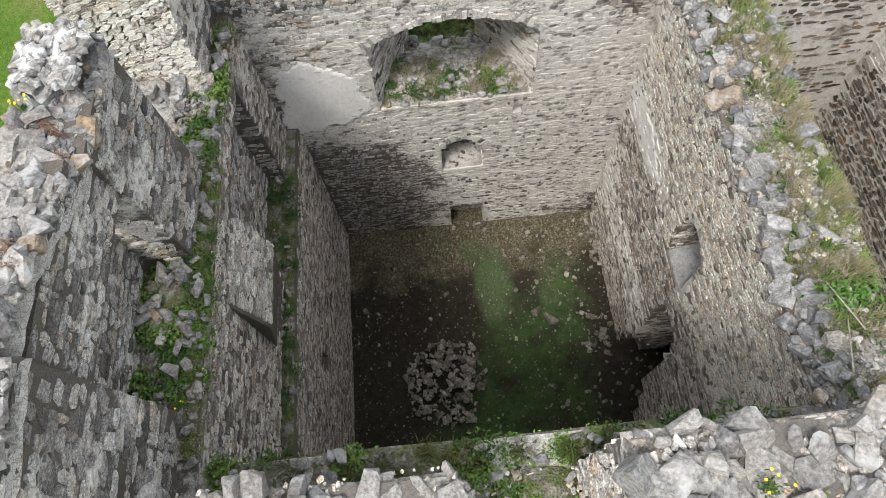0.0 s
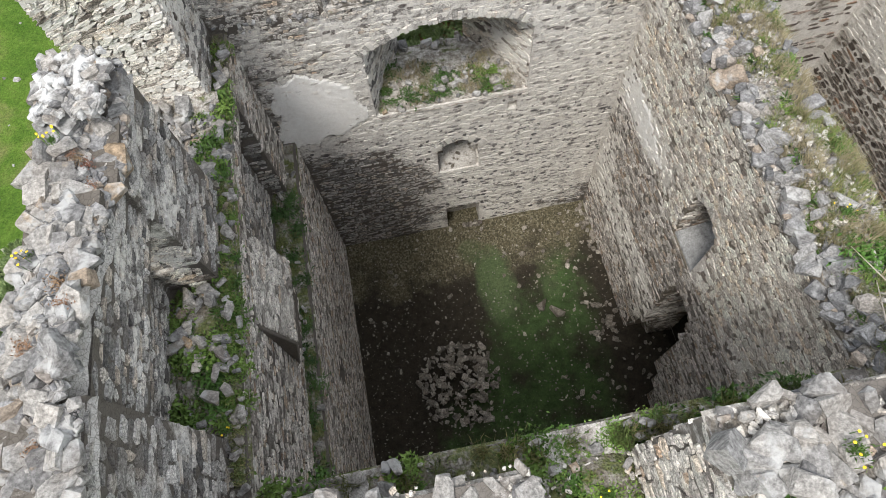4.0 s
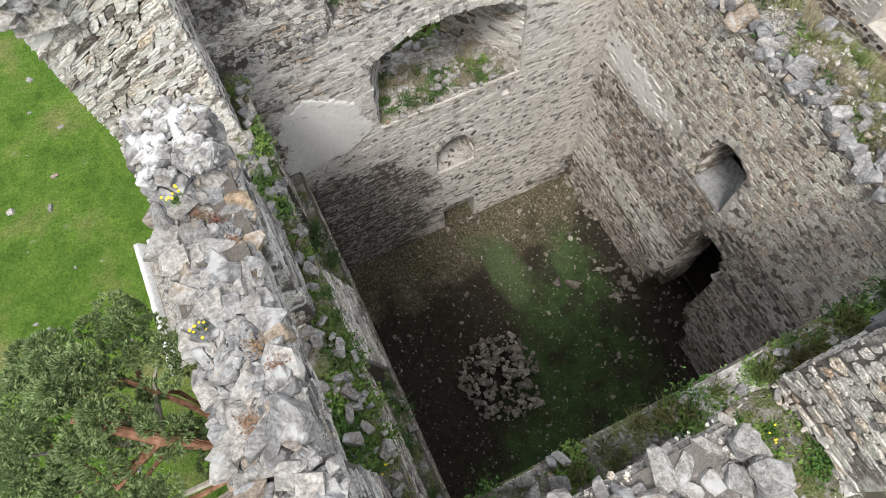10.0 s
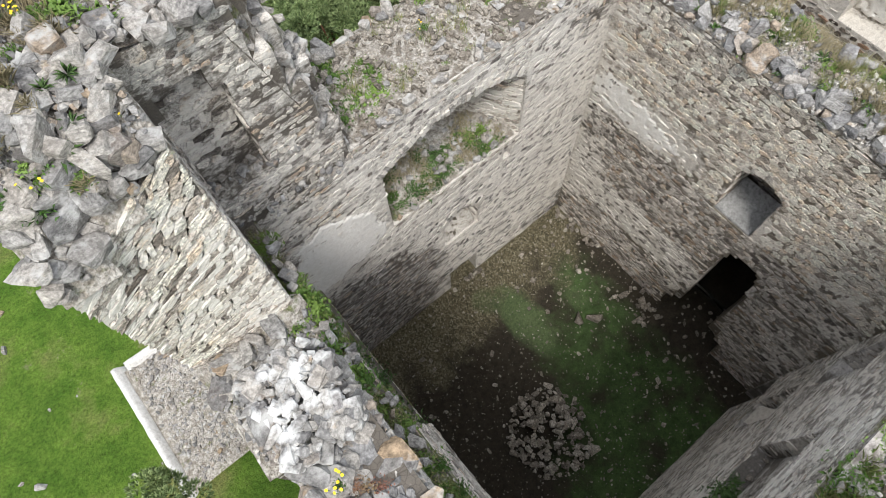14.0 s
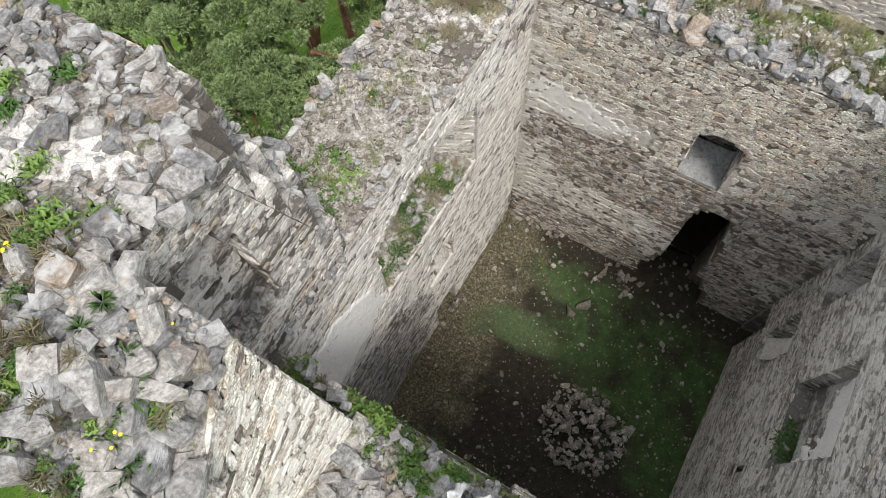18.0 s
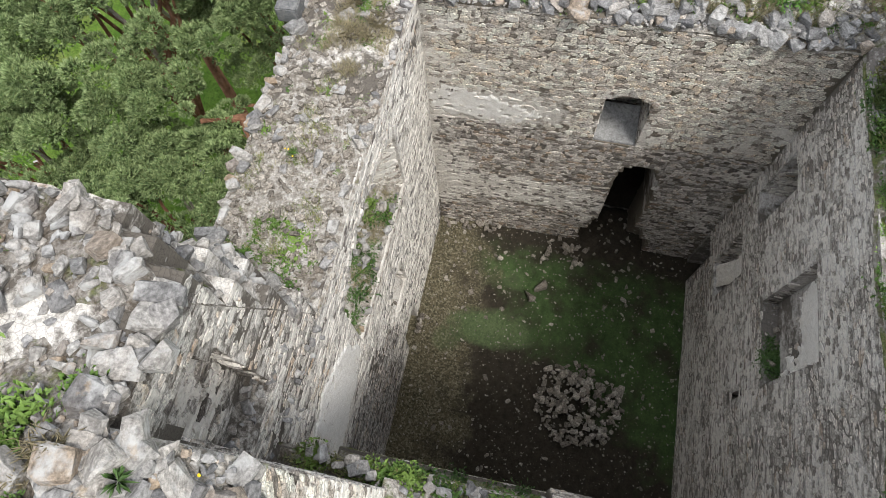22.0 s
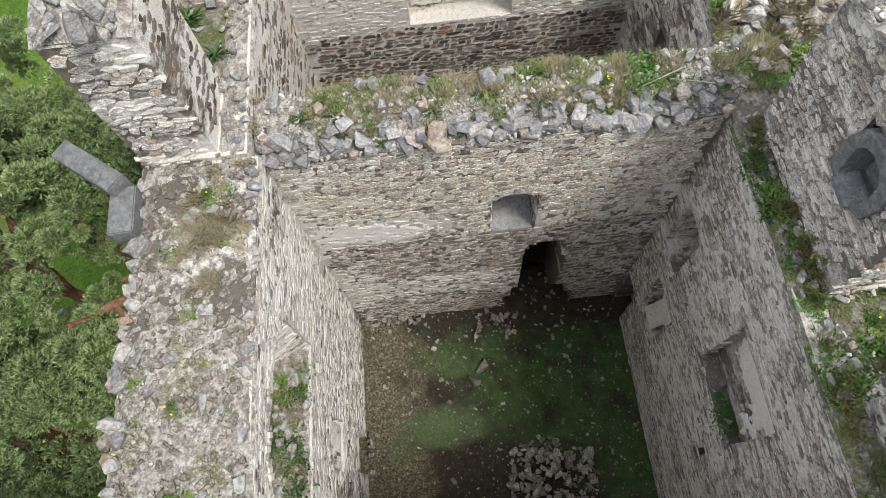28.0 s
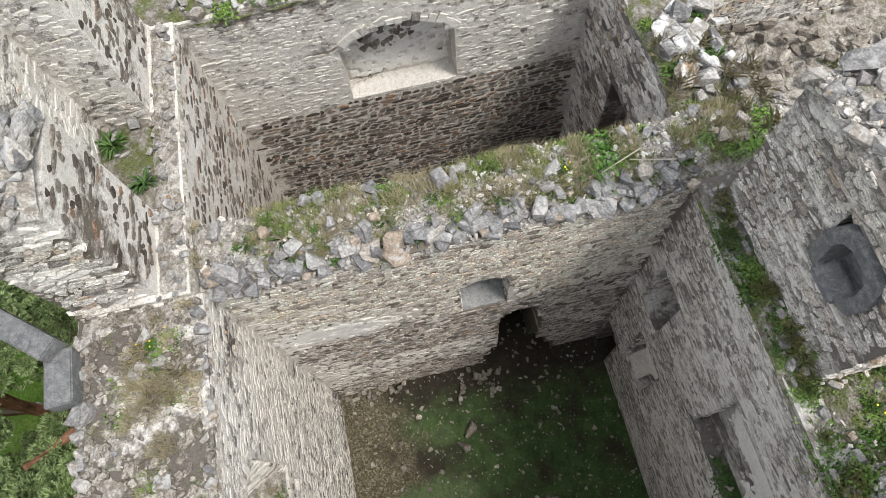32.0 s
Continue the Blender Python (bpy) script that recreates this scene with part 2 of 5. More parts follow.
def floor_material():
    k = Nodes("mud with algae", 0.85, 0.25)
    x, y = k.axis(0), k.axis(1)
    wob = k.math("MULTIPLY", k.math("SUBTRACT", k.noise(0.75, 5, 0.6), 0.5), 6.0)
    mud = k.ramp(k.noise(5, 6, 0.75), (0.3, (0.017, 0.014, 0.010)), (0.7, (0.052, 0.043, 0.029)))
    gravel = k.ramp(k.voronoi(24, "Color"), (0.1, (0.05, 0.045, 0.026)), (0.55, (0.115, 0.10, 0.06)), (0.95, (0.24, 0.218, 0.155)))
    algae = k.ramp(k.noise(3.5, 6, 0.7), (0.3, (0.026, 0.048, 0.014)), (0.7, (0.076, 0.126, 0.040)))
    east = k.math("ADD", k.math("ADD", k.math("MULTIPLY", x, 1.0), k.math("MULTIPLY", y, -0.9)), wob)
    g = k.ramp(k.math("ADD", k.math("MULTIPLY", east, 0.2), 0.55), (0.42, 0.0), (0.62, 1.0))
    g = k.math("MULTIPLY", g, k.math("MULTIPLY", k.ramp(k.math("ADD", k.math("MULTIPLY", k.math("ADD", x, k.math("MULTIPLY", wob, 0.35)), 0.25), 1.0), (0.66, 1.0), (0.86, 0.0)), k.ramp(k.noise(0.9, 5, 0.65), (0.36, 0.15), (0.52, 1.0))))
    far = k.ramp(k.math("ADD", k.math("MULTIPLY", k.math("ADD", y, wob), 0.25), 1.0), (0.45, 0.0), (0.75, 1.0))
    col = k.mix(g, mud, algae)
    col = k.mix(far, col, gravel)
    for cx, cy, rx, ry, a in ((-3.35, -2.2, 0.85, 0.42, 0.85), (-1.7, -2.7, 1.6, 1.2, 0.4), (-3.9, -1.0, 1.3, 1.2, 0.4)):  # paler green patches
        dx, dy = k.math("MULTIPLY", k.math("SUBTRACT", x, cx), rx * 1.6), k.math("MULTIPLY", k.math("SUBTRACT", y, cy), ry * 1.6)
        d = k.math("ADD", k.math("ADD", k.math("MULTIPLY", dx, dx), k.math("MULTIPLY", dy, dy)), k.math("MULTIPLY", k.math("SUBTRACT", k.noise(1.8, 6, 0.7), 0.5), 1.5))
        col = k.mix(k.ramp(d, (0.35, a), (0.85, 0.0)), col, k.ramp(k.noise(12, 5, 0.7), (0.3, (0.06, 0.095, 0.034)), (0.7, (0.13, 0.175, 0.08))))
    col = k.mix(k.ramp(k.noise(9, 5, 0.7), (0.62, 0.0), (0.7, 0.7)), col, (0.035, 0.03, 0.02))
    col = k.mix(0.4, col, k.ramp(k.voronoi(34, "Color"), (0.1, 0.6), (0.9, 1.4)), "MULTIPLY")
    return k.done(col, k.math("ADD", k.noise(22, 6, 0.75), k.math("MULTIPLY", k.voronoi(20), 0.6)), 0.8, 0.03)


FLOOR = floor_material()


def grass_ground():
    k = Nodes("meadow", 0.95, 0.1)
    col = k.ramp(k.noise(0.35, 6, 0.65), (0.3, (0.065, 0.14, 0.018)), (0.52, (0.115, 0.205, 0.03)), (0.72, (0.22, 0.23, 0.085)))
    col = k.mix(0.8, col, k.ramp(k.noise(9, 6, 0.85), (0.34, 0.3), (0.66, 1.55)), "MULTIPLY")
    col = k.mix(0.8, col, k.ramp(k.noise(1.6, 5, 0.7), (0.35, (0.75, 0.8, 0.7)), (0.65, (1.25, 1.12, 1.2))), "MULTIPLY")
    bare = k.ramp(k.noise(0.8, 6, 0.75), (0.64, 0.0), (0.72, 1.0))
    col = k.mix(k.math("MULTIPLY", bare, 0.7), col, (0.26, 0.23, 0.17))
    return k.done(col, k.noise(14, 6, 0.8), 1.0, 0.12)


MEADOW = grass_ground()


def leaf_material(name, a, b, rough=0.55, patch=3):
    k = Nodes(name, rough, 0.3)
    col = k.mix(k.each(), a, b)
    col = k.mix(0.5, col, k.ramp(k.noise(patch, 3), (0.3, 0.55), (0.7, 1.4)), "MULTIPLY")
    k.b.inputs["Subsurface Weight"].default_value = 0.0
    return k.done(col)


LEAF = leaf_material("weed leaf", (0.05, 0.115, 0.02), (0.17, 0.26, 0.055))
LEAF_DARK = leaf_material("dark weed leaf", (0.04, 0.085, 0.02), (0.085, 0.15, 0.04))
BLADE = leaf_material("grass blade", (0.10, 0.16, 0.04), (0.30, 0.27, 0.12))
DRY = leaf_material("dry grass", (0.22, 0.19, 0.11), (0.38, 0.33, 0.21))
NEEDLE = leaf_material("pine needles", (0.08, 0.14, 0.045), (0.36, 0.44, 0.20), 0.6, 1.5)
SHRUB = leaf_material("shrub leaf", (0.08, 0.17, 0.03), (0.22, 0.35, 0.08))
YELLOW = leaf_material("yellow petals", (0.75, 0.50, 0.02), (0.85, 0.62, 0.03))
RED = leaf_material("red stonecrop", (0.20, 0.09, 0.06), (0.26, 0.19, 0.10))


def bark_material():
    k = Nodes("pine bark", 0.9, 0.1)
    c = k.ramp(k.noise(5, 6, 0.7, (1, 1, 0.5)), (0.3, (0.10, 0.055, 0.035)), (0.55, (0.27, 0.14, 0.085)), (0.8, (0.36, 0.25, 0.18)))
    return k.done(c, k.noise(16, 5, 0.7), 1.0, 0.03)


BARK = bark_material()
k_dead = Nodes("dead wood", 0.9, 0.1)
DEADWOOD = k_dead.done(k_dead.ramp(k_dead.noise(9, 5), (0.3, (0.26, 0.23, 0.19)), (0.7, (0.46, 0.42, 0.36))), k_dead.noise(20, 4), 0.6, 0.02)

# ------------------------------------------------------------------ building helpers
rng = np.random.default_rng(7)


def mesh_from(name, verts, faces, material):
    me = bpy.data.meshes.new(name)
    me.from_pydata([tuple(map(float, v)) for v in verts], [], [tuple(int(i) for i in f) for f in faces])
    me.materials.append(material)
    return me


def part(name, bm, material, parent, label=""):
    me = bpy.data.meshes.new(name)
    bm.to_mesh(me)
    bm.free()
    me.materials.append(material)
    ob = new(name, me)
    ob.parent = parent
    if label:
        ob["label"] = label
    return ob


def piece(name, me, parent, m):
    ob = new(name, me)
    ob.parent = parent
    ob.matrix_basis = m
    return ob


def quick_mesh(name, verts, quads, material, facets=False):
    """Many equal-sided faces at once; verts (n, 3), quads (m, k)."""
    verts, quads = np.asarray(verts, np.float32), np.asarray(quads, np.int32)
    me = bpy.data.meshes.new(name)
    me.vertices.add(len(verts))
    me.vertices.foreach_set("co", verts.ravel())
    me.loops.add(quads.size)
    me.loops.foreach_set("vertex_index", quads.ravel())
    me.polygons.add(len(quads))
    k = quads.shape[1]
    me.polygons.foreach_set("loop_start", np.arange(0, quads.size, k, dtype=np.int32))
    me.update(calc_edges=True)
    if facets:
        me.shade_flat()
    me.materials.append(material)
    return me


# ------------------------------------------------------------------ the walls: solid boxes with openings
WALLS = {}


def inside(p):
    for boxes, holes in WALLS.values():
        if any(b[0] < p[0] < b[1] and b[2] < p[1] < b[3] and b[4] < p[2] < b[5] for b in boxes):
            if not any(h[0] < p[0] < h[1] and h[2] < p[1] < h[3] and h[4] < p[2] < h[5] for h in holes):
                return True
    return False


def wall(name, boxes, holes, material, label):
    """One closed solid from overlapping boxes less the holes."""
    cs = [sorted({round(v, 4) for b in boxes + holes for v in (b[2 * a], b[2 * a + 1])}) for a in range(3)]
    n = [len(c) - 1 for c in cs]

    def full(p):
        return any(b[0] < p[0] < b[1] and b[2] < p[1] < b[3] and b[4] < p[2] < b[5] for b in boxes) and not any(
            h[0] < p[0] < h[1] and h[2] < p[1] < h[3] and h[4] < p[2] < h[5] for h in holes)

    cell = np.zeros([k + 2 for k in n], bool)
    for i in range(n[0]):
        for j in range(n[1]):
            for k in range(n[2]):
                cell[i + 1, j + 1, k + 1] = full([(cs[a][q] + cs[a][q + 1]) / 2 for a, q in ((0, i), (1, j), (2, k))])
    verts, faces = {}, []

    def vert(i, j, k):
        return verts.setdefault((i, j, k), len(verts))

    for i, j, k in np.argwhere(cell):
        for a in range(3):
            for s in (-1, 1):
                q = [i, j, k]
                q[a] += s
                if cell[tuple(q)]:
                    continue
                b, c = (a + 1) % 3, (a + 2) % 3
                o = [i - 1, j - 1, k - 1]
                o[a] += (s + 1) // 2
                ring = []
                for db, dc in ((0, 0), (1, 0), (1, 1), (0, 1)):
                    v = list(o)
                    v[b] += db
                    v[c] += dc
                    ring.append(vert(*v))
                faces.append(ring if s > 0 else ring[::-1])
    pts = [(cs[0][i], cs[1][j], cs[2][k]) for i, j, k in verts]
    ob = new(name, mesh_from(name, pts, faces, material))
    WALLS[name] = (boxes, holes)
    return tagged(ob, label, "wall", kind="structure")


# unit stones for the wall faces: a worn six-sided face, proud of its bed; u along the course, v up, n out
def unit_stone(r):
    t, b = r.uniform(0.12, 0.42), r.uniform(0.12, 0.42)
    ring = np.array([(-0.5, r.uniform(-0.4, 0.1)), (-b, -0.5), (b, -0.5), (0.5, r.uniform(-0.1, 0.4)), (t, 0.5), (-t, 0.5)])
    ring = ring + r.uniform(-0.1, 0.1, (6, 2)) * (1.0, 1.5)
    low = np.c_[ring, np.full(6, -0.6)]
    top = np.c_[ring * r.uniform(0.84, 0.98, (6, 1)), r.uniform(0.35, 1.0, 6)]
    return np.r_[low, top]


STONE_FACES = [(i, (i + 1) % 6, 6 + (i + 1) % 6, 6 + i) for i in range(6)] + [(6, 7, 10, 11), (7, 8, 9, 10)]
STONE_UNITS = [unit_stone(rng) for _ in range(32)]


def courses(owner, ax, at, side, u0, u1, v0, v1, material, high=(0.05, 0.115), long=(0.09, 0.36), proud=(0.01, 0.036), skip=0.015, parts=0, near=None, seed=1, keep=None, gap=(0.0, 0.016), fill=(0.78, 1.2)):
    """Rubble courses on one face of a wall: plane ax = at, facing side; u runs along the other axis, v up."""
    r = np.random.default_rng(seed)
    ob = bpy.data.objects[owner]
    stones = []
    v = v0
    while v < v1 - 0.04:
        h = r.uniform(*high)
        u = u0 - r.uniform(0, 0.2)
        while u < u1:
            w = r.uniform(long[0], long[1]) * (0.45 + r.random() * 0.6)
            uc, vc = u + w / 2, v + h / 2 + r.normal(0, 0.012) + 0.09 * noise.noise((u * 0.9, v * 0.9, seed)) + 0.03 * noise.noise((u * 3.1, v * 3.1, seed)) + 0.012 * math.sin(u * 4.1 + v)
            u += w + r.uniform(*gap)
            hh = h * r.uniform(*fill)
            pr, var, keepit = r.uniform(*proud), int(r.integers(32)), r.random() > skip
            tilt = r.normal(0, 0.06)
            if not keepit or (keep and not keep(uc, vc)):
                continue
            ok = True
            for du in (-0.42, 0.42):
                for dv in (-0.42, 0.42):
                    p, q = [0, 0, 0], [0, 0, 0]
                    for t, e in ((p, -0.02), (q, 0.05)):
                        t[ax], t[1 - ax], t[2] = at + side * e, uc + du * w, vc + dv * hh
                    if not inside(p) or inside(q):
                        ok = False
            if ok:
                stones.append((uc, vc, w, hh, pr, var, tilt))
        v += h + r.uniform(0.004, 0.016)
    if near and parts:
        stones.sort(key=lambda s: (s[0] - near[0]) ** 2 + (s[1] - near[1]) ** 2)
    else:
        parts = 0
    n = Vector((0, 0, 0))
    n[ax] = side
    uvec = Vector((0, 0, 0))
    uvec[1 - ax] = 1 if (ax == 1) == (side < 0) else -1
    base = Matrix((uvec, Vector((0, 0, 1)), n)).transposed()
    meshes = {}
    for uc, vc, w, hh, pr, var, tilt in stones[:parts]:
        if var not in meshes:
            meshes[var] = mesh_from("stone", STONE_UNITS[var], STONE_FACES, material)
        p = Vector((0, 0, 0))
        p[ax], p[1 - ax], p[2] = at, uc, vc
        piece("stone", meshes[var], ob, Matrix.Translation(p) @ (base @ Matrix.Rotation(tilt, 3, "Z") @ Matrix.Diagonal((w * 1.12, hh, pr))).to_4x4())
    rest = stones[parts:]
    if rest:
        B = np.array(base)
        vs = np.empty((len(rest), 12, 3))
        for i, (uc, vc, w, hh, pr, var, tilt) in enumerate(rest):
            s = STONE_UNITS[var] * (w * 1.12, hh, pr)
            c, d = math.cos(tilt), math.sin(tilt)
            s = np.c_[s[:, 0] * c - s[:, 1] * d, s[:, 0] * d + s[:, 1] * c, s[:, 2]]
            p = np.zeros(3)
            p[ax], p[1 - ax], p[2] = at, uc, vc
            vs[i] = s @ B.T + p
        fs = (np.array(STONE_FACES)[None] + 12 * np.arange(len(rest))[:, None, None]).reshape(-1, 4)
        o = new("masonry", quick_mesh("masonry", vs.reshape(-1, 3), fs, material, True))
        o.parent = ob
        tagged(o, kind="stuff")
    return len(stones)


# broken rocks of many shapes
def rock_mesh(r, material):
    bm = bmesh.new()
    for p in r.normal(0, 1, (17, 3)):
        p = p / np.linalg.norm(p)
        q = np.sign(p) * np.abs(p) ** 0.45
        bm.verts.new(q * (0.5, 0.5, 0.5) * r.uniform(0.74, 0.92))
    hull = bmesh.ops.convex_hull(bm, input=bm.verts)
    bmesh.ops.delete(bm, geom=[g for g in hull["geom_interior"] if isinstance(g, bmesh.types.BMVert)], context="VERTS")
    me = bpy.data.meshes.new("stone")
    bm.to_mesh(me)
    bm.free()
    me.shade_flat()
    me.materials.append(material)
    return me


ROCK_SETS = {}


def rocks_of(material):
    if material.name not in ROCK_SETS:
        r = np.random.default_rng(21)
        ms = [rock_mesh(r, material) for _ in range(14)]
        data = []
        for me in ms:
            co = np.array([v.co for v in me.vertices])
            data.append((co, np.array([p.vertices for p in me.polygons])))
        ROCK_SETS[material.name] = (ms, data)
    return ROCK_SETS[material.name]


def rocks(owner, places, material, parts=0, near=None, seed=3, name="stone"):
    """Loose stones: places of (x, y, z, size, flatness). The nearest to a point of the plan are parts, the rest is joined."""
    ms, data = rocks_of(material)
    r = np.random.default_rng(seed)
    ob = bpy.data.objects[owner]
    items = []
    for x, y, z, s, f in places:
        e = Euler((r.normal(0, 0.24), r.normal(0, 0.24), r.uniform(0, 6.3)))
        sc = (s * r.uniform(0.8, 1.6), s * r.uniform(0.55, 1.05), s * f)
        items.append((Matrix.LocRotScale((x, y, z), e, sc), int(r.integers(14))))
    if near and parts:
        items.sort(key=lambda i: (i[0].translation.x - near[0]) ** 2 + (i[0].translation.y - near[1]) ** 2)
    else:
        parts = 0
    for m, k in items[:parts]:
        piece(name, ms[k], ob, m)
    vs, fs, n = [], [], 0
    for m, k in items[parts:]:
        M = np.array(m)
        co, fa = data[k]
        vs.append(co @ M[:3, :3].T + M[:3, 3])
        fs.append(fa + n)
        n += len(co)
    if vs:
        o = new("rubble", quick_mesh("rubble", np.concatenate(vs), np.concatenate(fs), material, True))
        o.parent = ob
        tagged(o, kind="stuff")


def rough(x, y, a=1.0):
    return a * (0.6 * noise.noise((x * 1.1, y * 1.1, 3.7)) + 0.4 * noise.noise((x * 3.7, y * 3.7, 9.1)))


def crown(owner, x0, x1, y0, y1, height, material, amp=0.06, step=0.14, drop=0.1, name="crown"):
    """The uneven top of a wall as a sheet with hanging edges; height is a function of x and y."""
    nx, ny = max(2, int((x1 - x0) / step)), max(2, int((y1 - y0) / step))
    vs, fs = [], []
    for j in range(ny + 1):
        for i in range(nx + 1):
            x, y = x0 + (x1 - x0) * i / nx, y0 + (y1 - y0) * j / ny
            edge = min(i, nx - i, j, ny - j)
            z = height(x, y) + rough(x, y, amp) + rough(x * 4, y * 4, amp * 0.5)
            vs.append((x, y, z - (drop if edge == 0 else 0)))
    for j in range(ny):
        for i in range(nx):
            a = j * (nx + 1) + i
            fs.append((a, a + 1, a + nx + 2, a + nx + 1))
    o = new(name, quick_mesh(name, vs, fs, material))
    o.parent = bpy.data.objects[owner]
    return o


def scatter(n, x0, x1, y0, y1, height, size, flat=(0.45, 0.85), amp=0.06, seed=1, sink=0.15):
    r = np.random.default_rng(seed)
    out = []
    for _ in range(n):
        x, y, s = r.uniform(x0, x1), r.uniform(y0, y1), size[0] + (size[1] - size[0]) * r.random() ** 2
        f = r.uniform(*flat)
        out.append((x, y, height(x, y) + rough(x, y, amp) + s * f * (0.5 - sink), s, f))
    return out


def within(poly, u, v):
    hit = False
    for i in range(len(poly)):
        (a, b), (c, d) = poly[i], poly[i - 1]
        if (b > v) != (d > v) and u < (c - a) * (v - b) / (d - b) + a:
            hit = not hit
    return hit


def plate(owner, ax, at, side, outline, thick, material, name="plaster", label="", seed=1, wobble=0.05, cell=0.035, pits=0.36):
    """A patch of render on a wall, some centimetres thick: a frayed outline in u, v, with holes where it has fallen off."""
    us, vs_ = [p[0] for p in outline], [p[1] for p in outline]
    u0, v0 = min(us) - 0.2, min(vs_) - 0.2
    nu, nv = int((max(us) + 0.2 - u0) / cell), int((max(vs_) + 0.2 - v0) / cell)

    def has(i, j):
        u, v = u0 + (i + 0.5) * cell, v0 + (j + 0.5) * cell
        du = noise.noise((u * 3, v * 3, seed)) * 2.4 + noise.noise((u * 11, v * 11, seed)) * 1.6
        dv = noise.noise((u * 3, v * 3, seed + 9)) * 2.4 + noise.noise((u * 11, v * 11, seed + 9)) * 1.6
        return within(outline, u + du * wobble, v + dv * wobble) and noise.noise((u * 4.5, v * 8, seed + 20)) + 0.5 * noise.noise((u * 14, v * 20, seed)) < pits

    full = np.array([[has(i, j) for j in range(nv)] for i in range(nu)])
    index, pts, faces = {}, [], []

    def vert(i, j):
        if (i, j) not in index:
            near = [full[p, q] if 0 <= p < nu and 0 <= q < nv else False for p in (i - 1, i) for q in (j - 1, j)]
            u, v = u0 + i * cell, v0 + j * cell
            u, v = u + noise.noise((u * 31, v * 31, 1)) * cell * 0.6, v + noise.noise((u * 31, v * 31, 5)) * cell * 0.6
            p = [0, 0, 0]
            p[ax], p[1 - ax], p[2] = at + side * (thick + 0.006 * noise.noise((u * 6, v * 6, 2)) if all(near) else -0.004), u, v
            index[i, j] = len(pts)
            pts.append(p)
        return index[i, j]

    for i, j in np.argwhere(full):
        q = [vert(i, j), vert(i + 1, j), vert(i + 1, j + 1), vert(i, j + 1)]
        faces.append(q if (ax == 1) == (side < 0) else q[::-1])
    ob = new(name, quick_mesh(name, pts, faces, material))
    ob.parent = bpy.data.objects[owner]
    if label:
        ob["label"] = label
    return ob

# ------------------------------------------------------------------ the structure: ground, floors, walls
GROUND = -5.5


def arched(ax, at0, at1, u0, u1, v0, spring, top, n=7, seed=1, jag=0.0):
    """The boxes of an opening with a rounded head."""
    r = np.random.default_rng(seed)
    out, c, h = [], (u0 + u1) / 2, (u1 - u0) / 2
    rows_ = [(v0, spring, h)] + [(spring + (top - spring) * i / n, spring + (top - spring) * (i + 1) / n, h * math.sqrt(max(0.02, 1 - ((i + 0.5) / n) ** 2))) for i in range(n)]
    for z0, z1, w in rows_:
        a, b = c - w + r.normal(0, jag), c + w + r.normal(0, jag)
        out.append((at0, at1, a, b, z0, z1) if ax == 0 else (a, b, at0, at1, z0, z1))
    return out



def lie(x, y):
    d = math.hypot(x + 4, y + 4)
    return GROUND + 0.5 * noise.noise((x * 0.12, y * 0.12, 1.0)) + 0.15 * noise.noise((x * 0.6, y * 0.6, 2.0)) - max(0, d - 30) * 0.02


edges = [-900, -400, -200, -120, -80] + [-60 + 1.0 * i for i in range(121)] + [80, 120, 200, 400, 900]
gv = [(x - 4, y - 2, lie(x - 4, y - 2)) for y in edges for x in edges]
ge = len(edges)
gf = [(j * ge + i, j * ge + i + 1, (j + 1) * ge + i + 1, (j + 1) * ge + i) for j in range(ge - 1) for i in range(ge - 1)]
tagged(new("ground", quick_mesh("ground", gv, gf, MEADOW)), "green meadow with bare stony patches round the ruin", "ground", kind="structure")


def slab_floor(name, x0, x1, y0, y1, z, material, label, amp=0.12):
    n, m = int((x1 - x0) / 0.12), int((y1 - y0) / 0.12)
    vs = [(x0 + (x1 - x0) * i / n, y0 + (y1 - y0) * j / m, 0) for j in range(m + 1) for i in range(n + 1)]
    vs = [(x, y, z + rough(x, y, amp) + rough(x * 4, y * 4, amp * 0.25)) for x, y, _ in vs]
    fs = [(j * (n + 1) + i, j * (n + 1) + i + 1, (j + 1) * (n + 1) + i + 1, (j + 1) * (n + 1) + i) for j in range(m) for i in range(n)]
    return tagged(new(name, quick_mesh(name, vs, fs, material)), label, "floor", kind="structure")


slab_floor("floor", -8.3, 1.3, -8.4, 0.5, 0.0, FLOOR, "damp mud floor with green algae and gravel")
slab_floor("floor_east", 1.2, 5.4, -8.0, 0.3, 0.3, FLOOR, "dark earth floor of the neighbouring room")
slab_floor("floor_south_east", 1.2, 9.0, -16, -8.9, 7.2, SOIL, "stony floor behind the far corner", 0.3)

NW_TOP = 13.1


def nw(x, y):
    """The broken shoulder of the north-west corner, falling away to the south-east."""
    return max(9.5, min(NW_TOP, 12.6 - 3.5 * (x + 7.06) + 2.54 * y))


